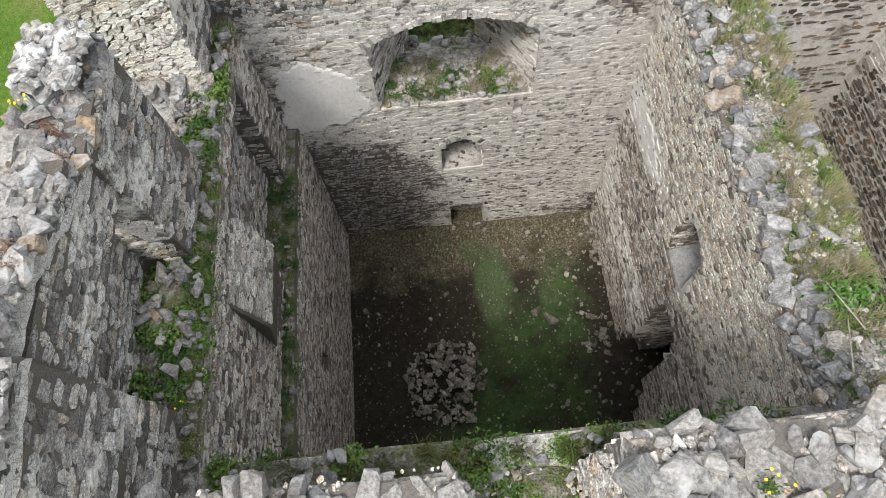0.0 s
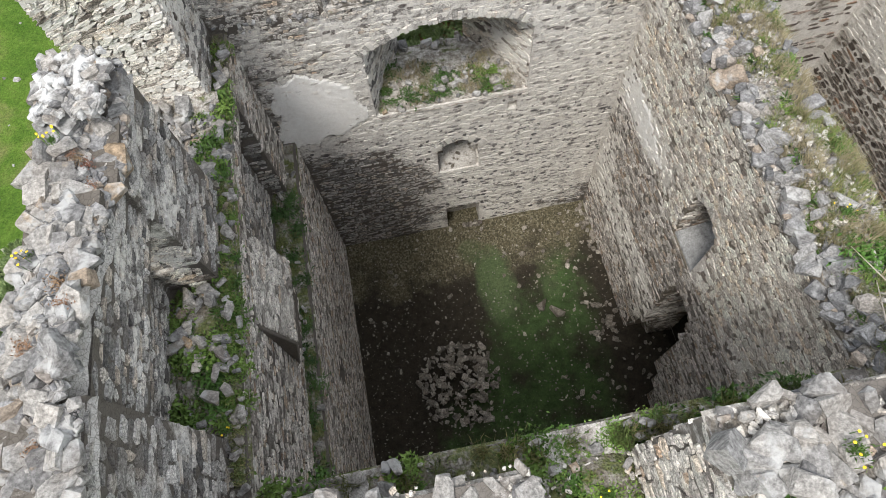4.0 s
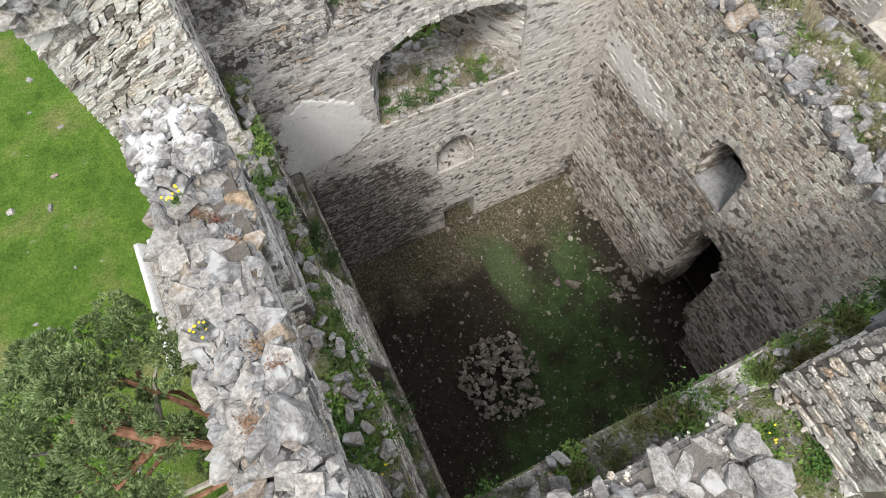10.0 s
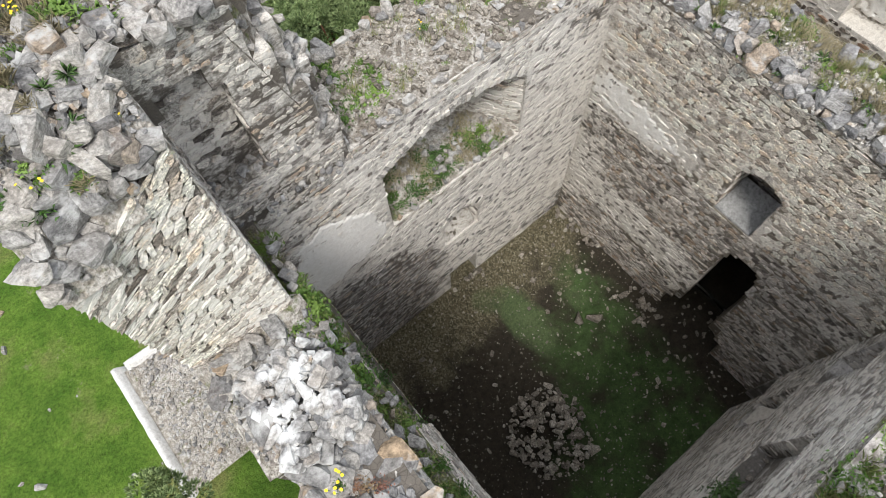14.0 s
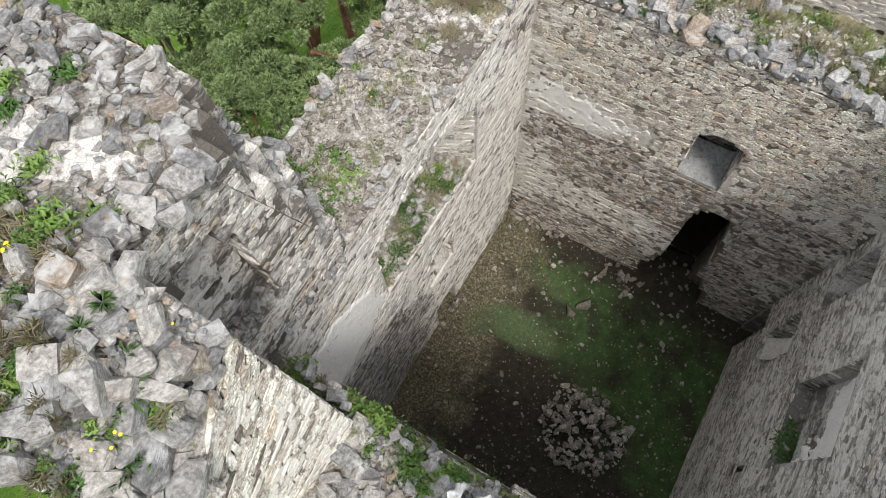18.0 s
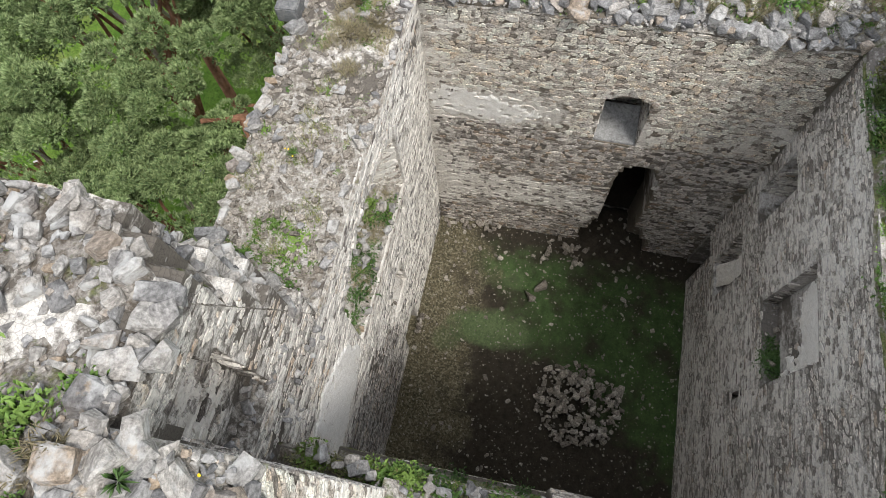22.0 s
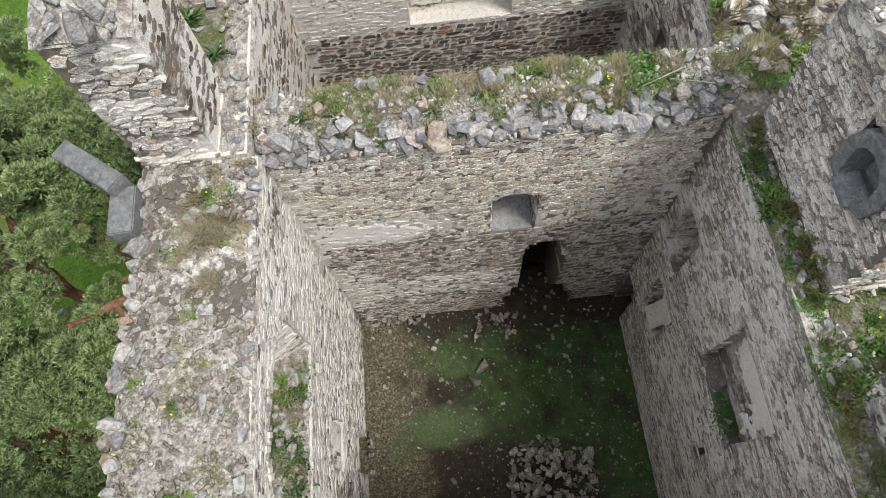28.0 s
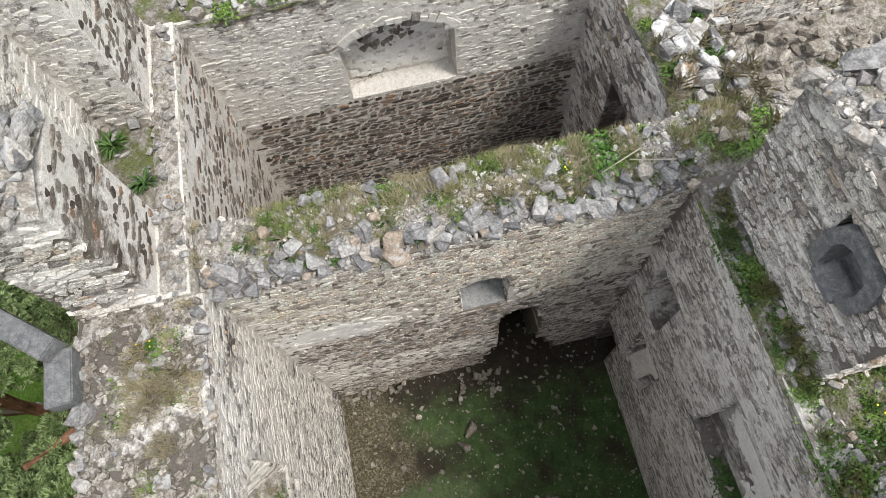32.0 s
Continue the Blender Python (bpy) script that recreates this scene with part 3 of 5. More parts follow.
shoulder = []
for x0, x1, deep in ((-7.2, -6.95, 4.6), (-6.95, -6.7, 4.4), (-6.7, -6.45, 4.2), (-6.45, -6.2, 0.7)):
    ys = [q for q in (0, 0.35, 0.7, 1.05, 1.4, deep) if q <= deep]
    for y0, y1 in zip(ys, ys[1:]):
        shoulder.append((x0, x1, y0, y1, -6, round(nw((x0 + x1) / 2, min(1.7, (y0 + y1) / 2)) - 0.05, 2)))
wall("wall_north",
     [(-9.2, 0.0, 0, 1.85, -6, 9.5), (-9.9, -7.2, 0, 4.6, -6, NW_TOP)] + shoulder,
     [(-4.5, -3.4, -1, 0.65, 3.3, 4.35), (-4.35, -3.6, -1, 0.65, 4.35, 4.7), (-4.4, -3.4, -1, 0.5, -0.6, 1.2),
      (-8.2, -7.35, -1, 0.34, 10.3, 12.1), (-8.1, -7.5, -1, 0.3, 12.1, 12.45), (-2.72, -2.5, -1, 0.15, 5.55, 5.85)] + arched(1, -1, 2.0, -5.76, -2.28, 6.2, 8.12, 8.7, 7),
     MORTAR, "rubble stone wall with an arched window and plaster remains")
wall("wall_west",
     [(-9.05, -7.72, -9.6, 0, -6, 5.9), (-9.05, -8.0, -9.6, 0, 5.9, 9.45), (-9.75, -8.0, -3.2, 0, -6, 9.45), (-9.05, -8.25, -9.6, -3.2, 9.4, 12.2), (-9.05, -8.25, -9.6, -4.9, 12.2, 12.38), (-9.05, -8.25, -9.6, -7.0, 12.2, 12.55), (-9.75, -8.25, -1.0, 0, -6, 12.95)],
     # second hole: unseen slot added to let daylight into the niche
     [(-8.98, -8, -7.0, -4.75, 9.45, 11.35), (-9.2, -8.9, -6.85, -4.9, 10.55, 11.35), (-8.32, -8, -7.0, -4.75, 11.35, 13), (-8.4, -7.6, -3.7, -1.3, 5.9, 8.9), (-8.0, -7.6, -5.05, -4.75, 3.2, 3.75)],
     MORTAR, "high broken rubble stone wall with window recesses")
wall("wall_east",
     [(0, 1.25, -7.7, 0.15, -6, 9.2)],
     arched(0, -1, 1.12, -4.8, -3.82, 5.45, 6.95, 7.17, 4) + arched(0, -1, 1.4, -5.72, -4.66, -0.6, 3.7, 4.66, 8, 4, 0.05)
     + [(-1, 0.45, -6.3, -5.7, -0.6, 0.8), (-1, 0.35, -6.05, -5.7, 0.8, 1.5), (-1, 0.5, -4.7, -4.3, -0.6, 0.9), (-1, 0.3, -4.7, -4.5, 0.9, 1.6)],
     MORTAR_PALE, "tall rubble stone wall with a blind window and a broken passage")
# closed box out of view, added so that the doorway stays dark
wall("wall_passage", [(1.25, 3.3, -6.7, -3.9, -1, 5.1)], [(1.0, 2.9, -6.1, -4.4, -0.6, 4.3)], MORTAR_DARK, "unseen box added behind the broken doorway to shut out daylight")
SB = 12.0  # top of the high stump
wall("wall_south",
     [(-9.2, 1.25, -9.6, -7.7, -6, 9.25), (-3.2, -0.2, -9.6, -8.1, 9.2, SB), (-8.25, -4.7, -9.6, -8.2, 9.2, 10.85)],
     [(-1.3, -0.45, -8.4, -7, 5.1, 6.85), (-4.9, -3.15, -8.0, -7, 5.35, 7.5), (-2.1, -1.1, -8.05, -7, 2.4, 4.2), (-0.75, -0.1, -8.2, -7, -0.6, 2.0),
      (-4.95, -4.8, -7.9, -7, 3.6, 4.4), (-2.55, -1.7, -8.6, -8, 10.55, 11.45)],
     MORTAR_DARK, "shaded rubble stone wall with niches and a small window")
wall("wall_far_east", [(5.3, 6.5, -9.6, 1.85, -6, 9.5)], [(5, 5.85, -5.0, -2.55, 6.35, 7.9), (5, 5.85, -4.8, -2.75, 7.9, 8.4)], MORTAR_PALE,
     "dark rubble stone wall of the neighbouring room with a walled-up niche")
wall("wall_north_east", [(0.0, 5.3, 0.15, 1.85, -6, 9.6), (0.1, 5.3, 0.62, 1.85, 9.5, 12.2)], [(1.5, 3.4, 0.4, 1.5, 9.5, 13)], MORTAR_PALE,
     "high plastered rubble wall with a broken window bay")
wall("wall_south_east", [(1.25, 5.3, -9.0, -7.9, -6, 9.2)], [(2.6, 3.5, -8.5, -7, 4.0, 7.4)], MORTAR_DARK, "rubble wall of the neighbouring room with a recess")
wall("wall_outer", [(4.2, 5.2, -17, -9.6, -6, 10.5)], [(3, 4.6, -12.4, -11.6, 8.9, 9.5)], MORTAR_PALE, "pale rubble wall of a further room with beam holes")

# ------------------------------------------------------------------ rubble masonry on the faces
# north wall, inner face and the openings in it
NP = [(-8.1, 5.62), (-7.9, 6.6), (-7.72, 7.8), (-7.1, 8.05), (-6.4, 7.6), (-6.0, 6.95), (-5.88, 6.3), (-6.4, 5.92), (-7.3, 5.66)]


def clear_of(*polys):
    polys = [[(a + (sum(p[0] for p in o) / len(o) - a) * 0.12, b + (sum(p[1] for p in o) / len(o) - b) * 0.12) for a, b in o] for o in polys]

    def ok(u, v):
        for poly in polys:
            hit, n = False, len(poly)
            for i in range(n):
                (a, b), (c, d) = poly[i], poly[i - 1]
                if (b > v) != (d > v) and u < (c - a) * (v - b) / (d - b) + a:
                    hit = not hit
            if hit:
                return False
        return True
    return ok




def thin(amount, scale=0.9, also=None, bands=()):
    """Leaves stones out in drifts, where mortar still covers them; bands: (v0, v1, share)."""
    r = np.random.default_rng(5)

    def ok(u, v):
        if also and not also(u, v):
            return False
        a = amount
        for v0, v1, share, u0, u1 in bands:
            if v0 < v < v1 and u0 < u < u1:
                a = share
        return r.random() > a + 0.9 * a * noise.noise((u * scale, v * scale * 1.8, 5.0))
    return ok


courses("wall_north", 1, 0.0, -1, -8.25, 0.0, 0.0, 5.4, STONE, (0.045, 0.11), (0.07, 0.3), (0.004, 0.022), parts=150, near=(-4.0, 5.0), seed=11, gap=(0.0, 0.03), fill=(0.6, 1.15), keep=thin(0.12, also=clear_of(NP)))
courses("wall_north", 1, 0.0, -1, -8.25, 0.0, 5.4, 13.1, STONE_PALE, (0.045, 0.11), (0.07, 0.3), (0.004, 0.022), parts=150, near=(-4.0, 8.6), seed=12, gap=(-0.006, 0.016), fill=(0.75, 1.25), keep=thin(0.12, also=clear_of(NP)))
for ax, at, side, u0, u1, v0, v1 in ((0, -5.76, 1, 0, 0.3, 6.2, 8.1), (1, 0.65, -1, -4.5, -3.4, 3.3, 4.7), (0, -4.5, 1, 0, 0.65, 3.3, 4.4), (0, -3.4, -1, 0, 0.65, 3.3, 4.4), (1, 0.34, -1, -8.2, -7.35, 10.6, 12.4),
                                     (0, -8.2, 1, 0, 0.34, 10.3, 12.1), (0, -7.35, -1, 0, 0.34, 10.3, 12.1), (0, -6.45, 1, 0.7, 4.2, 9.5, 13.1), (0, -6.2, 1, 0, 0.7, 9.5, 12.0)):
    courses("wall_north", ax, at, side, u0, u1, v0, v1, STONE_BROWN, (0.06, 0.13), (0.1, 0.4), (0.015, 0.05), seed=13)
for ax, at, side, u0, u1, v0, v1 in ((1, 1.85, 1, -9.2, 0, -5.5, 9.5), (0, -9.9, -1, 0, 4.6, -5.5, 13), (1, 4.6, 1, -9.9, -7.2, -5.5, 13)):
    courses("wall_north", ax, at, side, u0, u1, v0, v1, STONE, (0.12, 0.25), (0.25, 0.7), seed=14)
# west wall
courses("wall_west", 0, -7.72, 1, -7.7, 0, 0, 5.9, STONE_BROWN, (0.045, 0.1), (0.07, 0.3), (0.004, 0.028), parts=60, near=(-3, 5.5), seed=21, gap=(-0.006, 0.016), fill=(0.75, 1.25))
courses("wall_west", 0, -8.0, 1, -7.7, 0, 5.9, 9.45, STONE_BROWN, parts=60, near=(-4, 9), seed=22)
courses("wall_west", 0, -8.25, 1, -9.6, 0, 9.45, 12.6, STONE, (0.07, 0.17), (0.14, 0.5), (0.015, 0.045), parts=180, near=(-5, 11.5), seed=23)
for ax, at, side, u0, u1, v0, v1 in ((0, -8.4, 1, -3.7, -1.3, 5.9, 8.9), (1, -3.7, 1, -8.4, -8.0, 5.9, 8.9), (1, -1.3, -1, -8.4, -8.0, 5.9, 8.9), (1, -7.0, 1, -9.05, -8.25, 9.45, 12.2),
                                     (0, -8.32, 1, -7.0, -4.75, 11.35, 12.4), (0, -8.98, 1, -7.0, -4.75, 9.45, 10.6), (1, -3.2, 1, -9.05, -8.25, 9.45, 12.2)):
    courses("wall_west", ax, at, side, u0, u1, v0, v1, STONE, seed=24)
courses("wall_west", 1, -4.75, -1, -9.05, -8.25, 9.45, 12.2, STONE_BEIGE, (0.06, 0.13), (0.14, 0.45), (0.02, 0.06), seed=26)
for ax, at, side, u0, u1, v0, v1 in ((0, -9.05, -1, -9.6, -3.2, -5.5, 12.2), (0, -9.75, -1, -3.2, 0, -5.5, 12.9), (1, -9.6, -1, -9.05, -8, -5.5, 12.2)):
    courses("wall_west", ax, at, side, u0, u1, v0, v1, STONE, (0.12, 0.25), (0.25, 0.7), seed=25)
# east wall: plaster remains in two bands, stones between
E1 = [(-0.04, 5.75), (-0.04, 6.5), (-0.37, 6.8), (-1.2, 6.6), (-1.7, 6.42), (-2.35, 6.3), (-2.75, 6.1), (-2.15, 5.7), (-1.3, 5.6), (-0.7, 5.75)]
courses("wall_east", 0, 0.0, -1, -7.7, 0, 5.6, 9.15, STONE_BEIGE, (0.06, 0.13), (0.09, 0.3), (0.008, 0.035), parts=200, near=(-4.3, 8.2), seed=31, gap=(-0.03, 0.0), fill=(1.0, 1.4), keep=thin(0.0, also=clear_of(E1), bands=((5.5, 6.6, 0.3, -3.2, 0),)))
courses("wall_east", 0, 0.0, -1, -7.7, 0, 2.9, 5.6, STONE_BROWN, (0.05, 0.11), (0.07, 0.3), (0.006, 0.028), parts=50, near=(-5.0, 5), seed=32, gap=(-0.025, 0.006), fill=(0.92, 1.35), keep=thin(0.0))
courses("wall_east", 0, 0.0, -1, -7.7, 0, 0, 2.9, STONE_BROWN, (0.05, 0.11), (0.07, 0.3), (0.006, 0.028), parts=50, near=(-2, 2), seed=33, gap=(-0.025, 0.006), fill=(0.92, 1.35), keep=thin(0.0, bands=((1.7, 2.9, 0.4, -4.2, 0),)))
courses("wall_east", 0, 1.25, 1, -7.7, 0.1, 0.3, 9.15, STONE_BROWN, (0.1, 0.16), (0.2, 0.5), seed=35)
for ax, at, side, u0, u1, v0, v1 in ((1, -4.66, -1, 0, 1.25, 0, 3.7), (1, -5.72, 1, 0, 1.25, 0, 3.7), (1, -3.82, -1, 0, 1.1, 5.45, 7), (1, -4.8, 1, 0, 1.1, 5.45, 7), (0, 1.12, -1, -4.8, -3.82, 5.5, 7)):
    courses("wall_east", ax, at, side, u0, u1, v0, v1, STONE_BROWN, seed=36)
# south wall
S1 = [(-1.85, 2.6), (-1.2, 2.6), (-1.2, 3.8), (-1.7, 3.9), (-2.0, 3.3)]
courses("wall_south", 1, -7.7, 1, -7.7, 0, 0, 9.2, STONE_SHADE, (0.045, 0.1), (0.08, 0.34), (0.004, 0.022), parts=160, near=(-3, 8.5), seed=41, gap=(-0.01, 0.01), fill=(0.85, 1.22))
courses("wall_south", 1, -8.1, 1, -3.2, -0.2, 9.25, SB, STONE_SHADE, (0.05, 0.11), (0.14, 0.4), (0.015, 0.05), parts=100, near=(-1.8, 10.3), seed=42)
courses("wall_south", 0, -3.2, -1, -9.6, -8.1, 9.25, SB, STONE_PALE, (0.07, 0.15), (0.14, 0.45), (0.02, 0.06), parts=40, near=(-8.8, 11.2), seed=43)
for ax, at, side, u0, u1, v0, v1 in ((0, -0.2, 1, -9.6, -8.1, 9.3, SB), (0, -4.7, 1, -9.6, -8.2, 9.25, 10.5), (1, -8.2, 1, -8.25, -4.7, 9.25, 10.5), (0, -4.9, 1, -8.0, -7.7, 5.35, 7.5),
                                     (0, -3.15, -1, -8.0, -7.7, 5.35, 7.5), (0, -1.3, 1, -8.4, -7.7, 5.1, 6.85), (0, -0.45, -1, -8.4, -7.7, 5.1, 6.85), (1, -8.4, 1, -1.3, -0.45, 5.1, 6.85),
                                     (0, -2.1, 1, -8.05, -7.7, 2.4, 4.2), (0, -1.1, -1, -8.05, -7.7, 2.4, 4.2), (1, -8.2, 1, -0.75, -0.1, 0.1, 2.0)):
    courses("wall_south", ax, at, side, u0, u1, v0, v1, STONE_BROWN, seed=44)
for ax, at, side, u0, u1, v0, v1 in ((1, -9.6, -1, -9.2, 1.25, -5.5, 9.2), (1, -9.6, -1, -8.25, -0.2, 9.25, 11.2)):
    courses("wall_south", ax, at, side, u0, u1, v0, v1, STONE, (0.12, 0.25), (0.25, 0.7), seed=45)
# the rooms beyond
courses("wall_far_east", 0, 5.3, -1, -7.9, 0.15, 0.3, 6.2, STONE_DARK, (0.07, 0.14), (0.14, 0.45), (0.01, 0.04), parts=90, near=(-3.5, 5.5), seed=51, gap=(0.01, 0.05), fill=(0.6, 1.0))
courses("wall_far_east", 0, 5.3, -1, -7.9, 0.15, 6.2, 9.4, STONE_PALE, (0.05, 0.11), (0.08, 0.32), (0.005, 0.03), parts=60, near=(-3.5, 7.5), seed=52, gap=(0.01, 0.06), fill=(0.5, 0.95), keep=thin(0.3, 0.6))
courses("wall_far_east", 0, 6.5, 1, -9.6, 1.85, -5.5, 9.4, STONE, (0.14, 0.28), (0.3, 0.8), seed=53)
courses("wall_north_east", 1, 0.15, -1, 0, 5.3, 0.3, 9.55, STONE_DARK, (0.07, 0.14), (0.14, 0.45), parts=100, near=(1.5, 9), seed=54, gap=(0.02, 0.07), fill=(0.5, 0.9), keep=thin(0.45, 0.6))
courses("wall_north_east", 0, 0.1, -1, 0.62, 1.85, 9.6, 12.2, STONE_PALE, (0.06, 0.13), (0.14, 0.5), (0.02, 0.07), parts=90, near=(1.2, 11), seed=55)
for ax, at, side, u0, u1, v0, v1 in ((1, 0.62, -1, 0.1, 5.3, 9.6, 12.2), (1, 1.5, -1, 1.5, 3.4, 9.6, 12.2), (0, 1.5, 1, 0.6, 1.5, 9.6, 12.2), (0, 3.4, -1, 0.6, 1.5, 9.6, 12.2), (0, 0.0, -1, 0.15, 1.85, 9.45, 9.6)):
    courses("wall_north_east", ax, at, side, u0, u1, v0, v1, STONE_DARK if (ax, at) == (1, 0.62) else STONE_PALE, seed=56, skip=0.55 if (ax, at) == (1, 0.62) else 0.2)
courses("wall_north_east", 1, 1.85, 1, 0, 6.5, -5.5, 12.2, STONE, (0.14, 0.28), (0.3, 0.8), seed=57)
courses("wall_south_east", 1, -7.9, 1, 1.25, 5.3, 0.3, 9.1, STONE_BROWN, (0.08, 0.15), (0.16, 0.5), parts=60, near=(2.5, 8), seed=58)
courses("wall_outer", 0, 4.2, -1, -16, -9.6, 6.5, 10.4, STONE_PALE, parts=60, near=(-11, 9), seed=59)

# ------------------------------------------------------------------ plaster and render
plate("wall_north", 1, 0, -1, NP, 0.03, PLASTER, "plaster_patch", "white plaster remnant with a frayed edge", 1, 0.06, 0.035, 2.0)
plate("wall_east", 0, 0, -1, E1, 0.022, PLASTER, "plaster_patch", "thin white plaster remnant", 2, 0.09, 0.035, 0.62)
plate("wall_south", 1, -8.0, 1, [(-3.25, 7.35), (-4.3, 7.42), (-4.75, 7.2), (-4.82, 6.4), (-4.8, 5.6), (-4.5, 5.6), (-4.3, 6.3), (-3.9, 6.35), (-3.5, 6.3), (-3.25, 6.6)], 0.04, PLASTER, "plaster_patch", "chipped white plaster in the niche", 5, 0.12, 0.035, 0.7)
plate("wall_south", 1, -8.05, 1, [(-2.05, 2.9), (-1.5, 2.5), (-1.12, 2.5), (-1.12, 4.1), (-2.0, 4.15)], 0.04, PLASTER, "plaster_patch", "white plaster in a shallow recess", 6, 0.08, 0.035, 0.8)
plate("wall_far_east", 0, 5.85, -1, [(-4.95, 6.4), (-2.6, 6.4), (-2.6, 7.9), (-3.3, 8.3), (-4.5, 8.3), (-4.95, 7.9)], 0.03, PLASTER, "plaster_patch", "pink-white plaster at the back of the niche", 8, 0.03)
plate("wall_west", 0, -8.0, 1, [(-5.0, 6.0), (-3.85, 6.0), (-3.85, 8.0), (-4.2, 8.6)], 0.03, MORTAR, "plaster_patch", "grey render on the pier between two recesses", 11, 0.05)


def poke(owner, ax, at, side, poly, material, seed, share=0.12):
    """Stones that show through a plaster patch, more of them near its edge."""
    r = np.random.default_rng(seed)
    out, us, vs = clear_of(poly), [p[0] for p in poly], [p[1] for p in poly]
    edge = clear_of([(a + (sum(us) / len(us) - a) * 0.3, b + (sum(vs) / len(vs) - b) * 0.3) for a, b in poly])
    courses(owner, ax, at, side, min(us), max(us), min(vs), max(vs), material, (0.04, 0.09), (0.07, 0.26), (0.03, 0.05), seed=seed,
            keep=lambda u, v: not out(u, v) and r.random() < (share * 2.5 if edge(u, v) else share * 0.35))


poke("wall_north", 1, 0, -1, NP, STONE_PALE, 201, 0.06)
poke("wall_east", 0, 0, -1, E1, STONE_BROWN, 202, 0.14)
poke("wall_south", 1, -8.0, 1, [(-3.25, 7.35), (-4.75, 7.4), (-4.82, 5.6), (-3.25, 6.2)], STONE_BROWN, 203, 0.2)
poke("wall_far_east", 0, 5.85, -1, [(-4.95, 6.4), (-2.6, 6.4), (-2.6, 7.9), (-4.95, 7.9)], STONE_BROWN, 204, 0.05)


# sloping window sill in the blind window, cast in cement
def wedge(owner, pts_low, pts_high, material, name, label=""):
    bm = bmesh.new()
    lo = [bm.verts.new(p) for p in pts_low]
    hi = [bm.verts.new(p) for p in pts_high]
    bm.faces.new(hi)
    bm.faces.new(lo[::-1])
    for i in range(len(lo)):
        j = (i + 1) % len(lo)
        bm.faces.new((lo[i], lo[j], hi[j], hi[i]))
    bmesh.ops.recalc_face_normals(bm, faces=bm.faces)
    bmesh.ops.bevel(bm, geom=bm.edges[:], offset=0.015, segments=1, affect="EDGES")
    return part(name, bm, material, bpy.data.objects[owner], label)


wedge("wall_east", [(0.03, -4.78, 5.43), (0.9, -4.78, 5.43), (0.9, -3.84, 5.43), (0.03, -3.84, 5.43)], [(0.03, -4.78, 5.5), (0.9, -4.78, 5.8), (0.9, -3.84, 5.8), (0.03, -3.84, 5.5)], CEMENT, "sill", "sloping grey cement sill")
bm = bmesh.new()
bmesh.ops.create_cone(bm, cap_ends=True, segments=8, radius1=0.018, radius2=0.018, depth=1.0, matrix=Matrix.Translation((0.3, -4.31, 6.93)) @ Matrix.Rotation(math.pi / 2, 4, "X"))
part("iron_bar", bm, SLATE, bpy.data.objects["wall_east"], "rusty iron bar across the window head")


crown("wall_south", -1.8, -1.2, -8.03, -7.74, lambda x, y: 2.5 - (y + 7.7) * (2.6 + 0.6 * x), LIME, 0.22, 0.06, name="sill")

def slope_face(owner, corners, material, seed, high=(0.05, 0.11), long=(0.1, 0.36), proud=(0.01, 0.04), parts=0):
    """Rubble courses on a face that lies askew; corners: foot from, foot to, head to, head from, seen from outside left to right."""
    a, b, c, d = (np.array(q, float) for q in corners)
    n = np.cross(b - a, d - a)
    n /= np.linalg.norm(n)
    width, tall = np.linalg.norm(b - a), np.linalg.norm(d - a)
    r = np.random.default_rng(seed)
    ob, vs, v = bpy.data.objects[owner], [], 0.0
    while v < tall - 0.04:
        h, u = r.uniform(*high), 0.0
        while u < width - 0.05:
            w = min(r.uniform(*long), width - u)
            t = STONE_UNITS[int(r.integers(32))] * (w * 1.1, h * r.uniform(0.95, 1.3), r.uniform(*proud)) + (u + w / 2, v + h / 2 + 0.05 * noise.noise((u, v, seed)), 0)
            p, q = np.clip(t[:, :1] / width, 0, 1), np.clip(t[:, 1:2] / tall, -0.02, 1.01)
            vs.append((a * (1 - p) + b * p) * (1 - q) + (d * (1 - p) + c * p) * q + n * t[:, 2:])
            u += w + r.uniform(-0.01, 0.01)
        v += h + 0.004
    for co in vs[:parts]:
        o = new("stone", mesh_from("stone", co, STONE_FACES, material))
        o.parent = ob
    vs = vs[parts:]
    fs = (np.array(STONE_FACES)[None] + 12 * np.arange(len(vs))[:, None, None]).reshape(-1, 4)
    o = new("masonry", quick_mesh("masonry", np.concatenate(vs), fs, material, True))
    o.parent = ob
    tagged(o, kind="stuff")


# the broken south end of the corner block
wedge("wall_west", [(-8.26, -0.9, 9.4), (-9.74, -0.9, 9.4), (-9.74, -1.46, 9.4), (-8.26, -1.6, 9.4)], [(-8.26, -0.9, 12.9), (-9.74, -0.9, 12.9), (-9.74, -1.55, 12.42), (-8.26, -1.04, 12.9)], MORTAR, "broken_end", "broken raking end of the wall")
slope_face("wall_west", [(-9.76, -1.47, 9.4), (-8.24, -1.61, 9.4), (-8.24, -1.04, 12.95), (-9.76, -1.56, 12.5)], STONE_BEIGE, 310, (0.045, 0.1), (0.07, 0.3), (0.005, 0.045), parts=150)
slope_face("wall_west", [(-8.25, -1.6, 9.4), (-8.25, -0.95, 9.4), (-8.25, -0.95, 12.9), (-8.25, -1.04, 12.9)], STONE_BROWN, 311)
wedge("wall_north", [(-2.27, 0.06, 6.1), (-2.27, 1.88, 6.1), (-3.4, 1.88, 6.1)], [(-2.27, 0.06, 8.72), (-2.27, 1.88, 8.72), (-3.4, 1.88, 8.72)], MORTAR, "splayed_jamb", "splayed rubble jamb of the window")
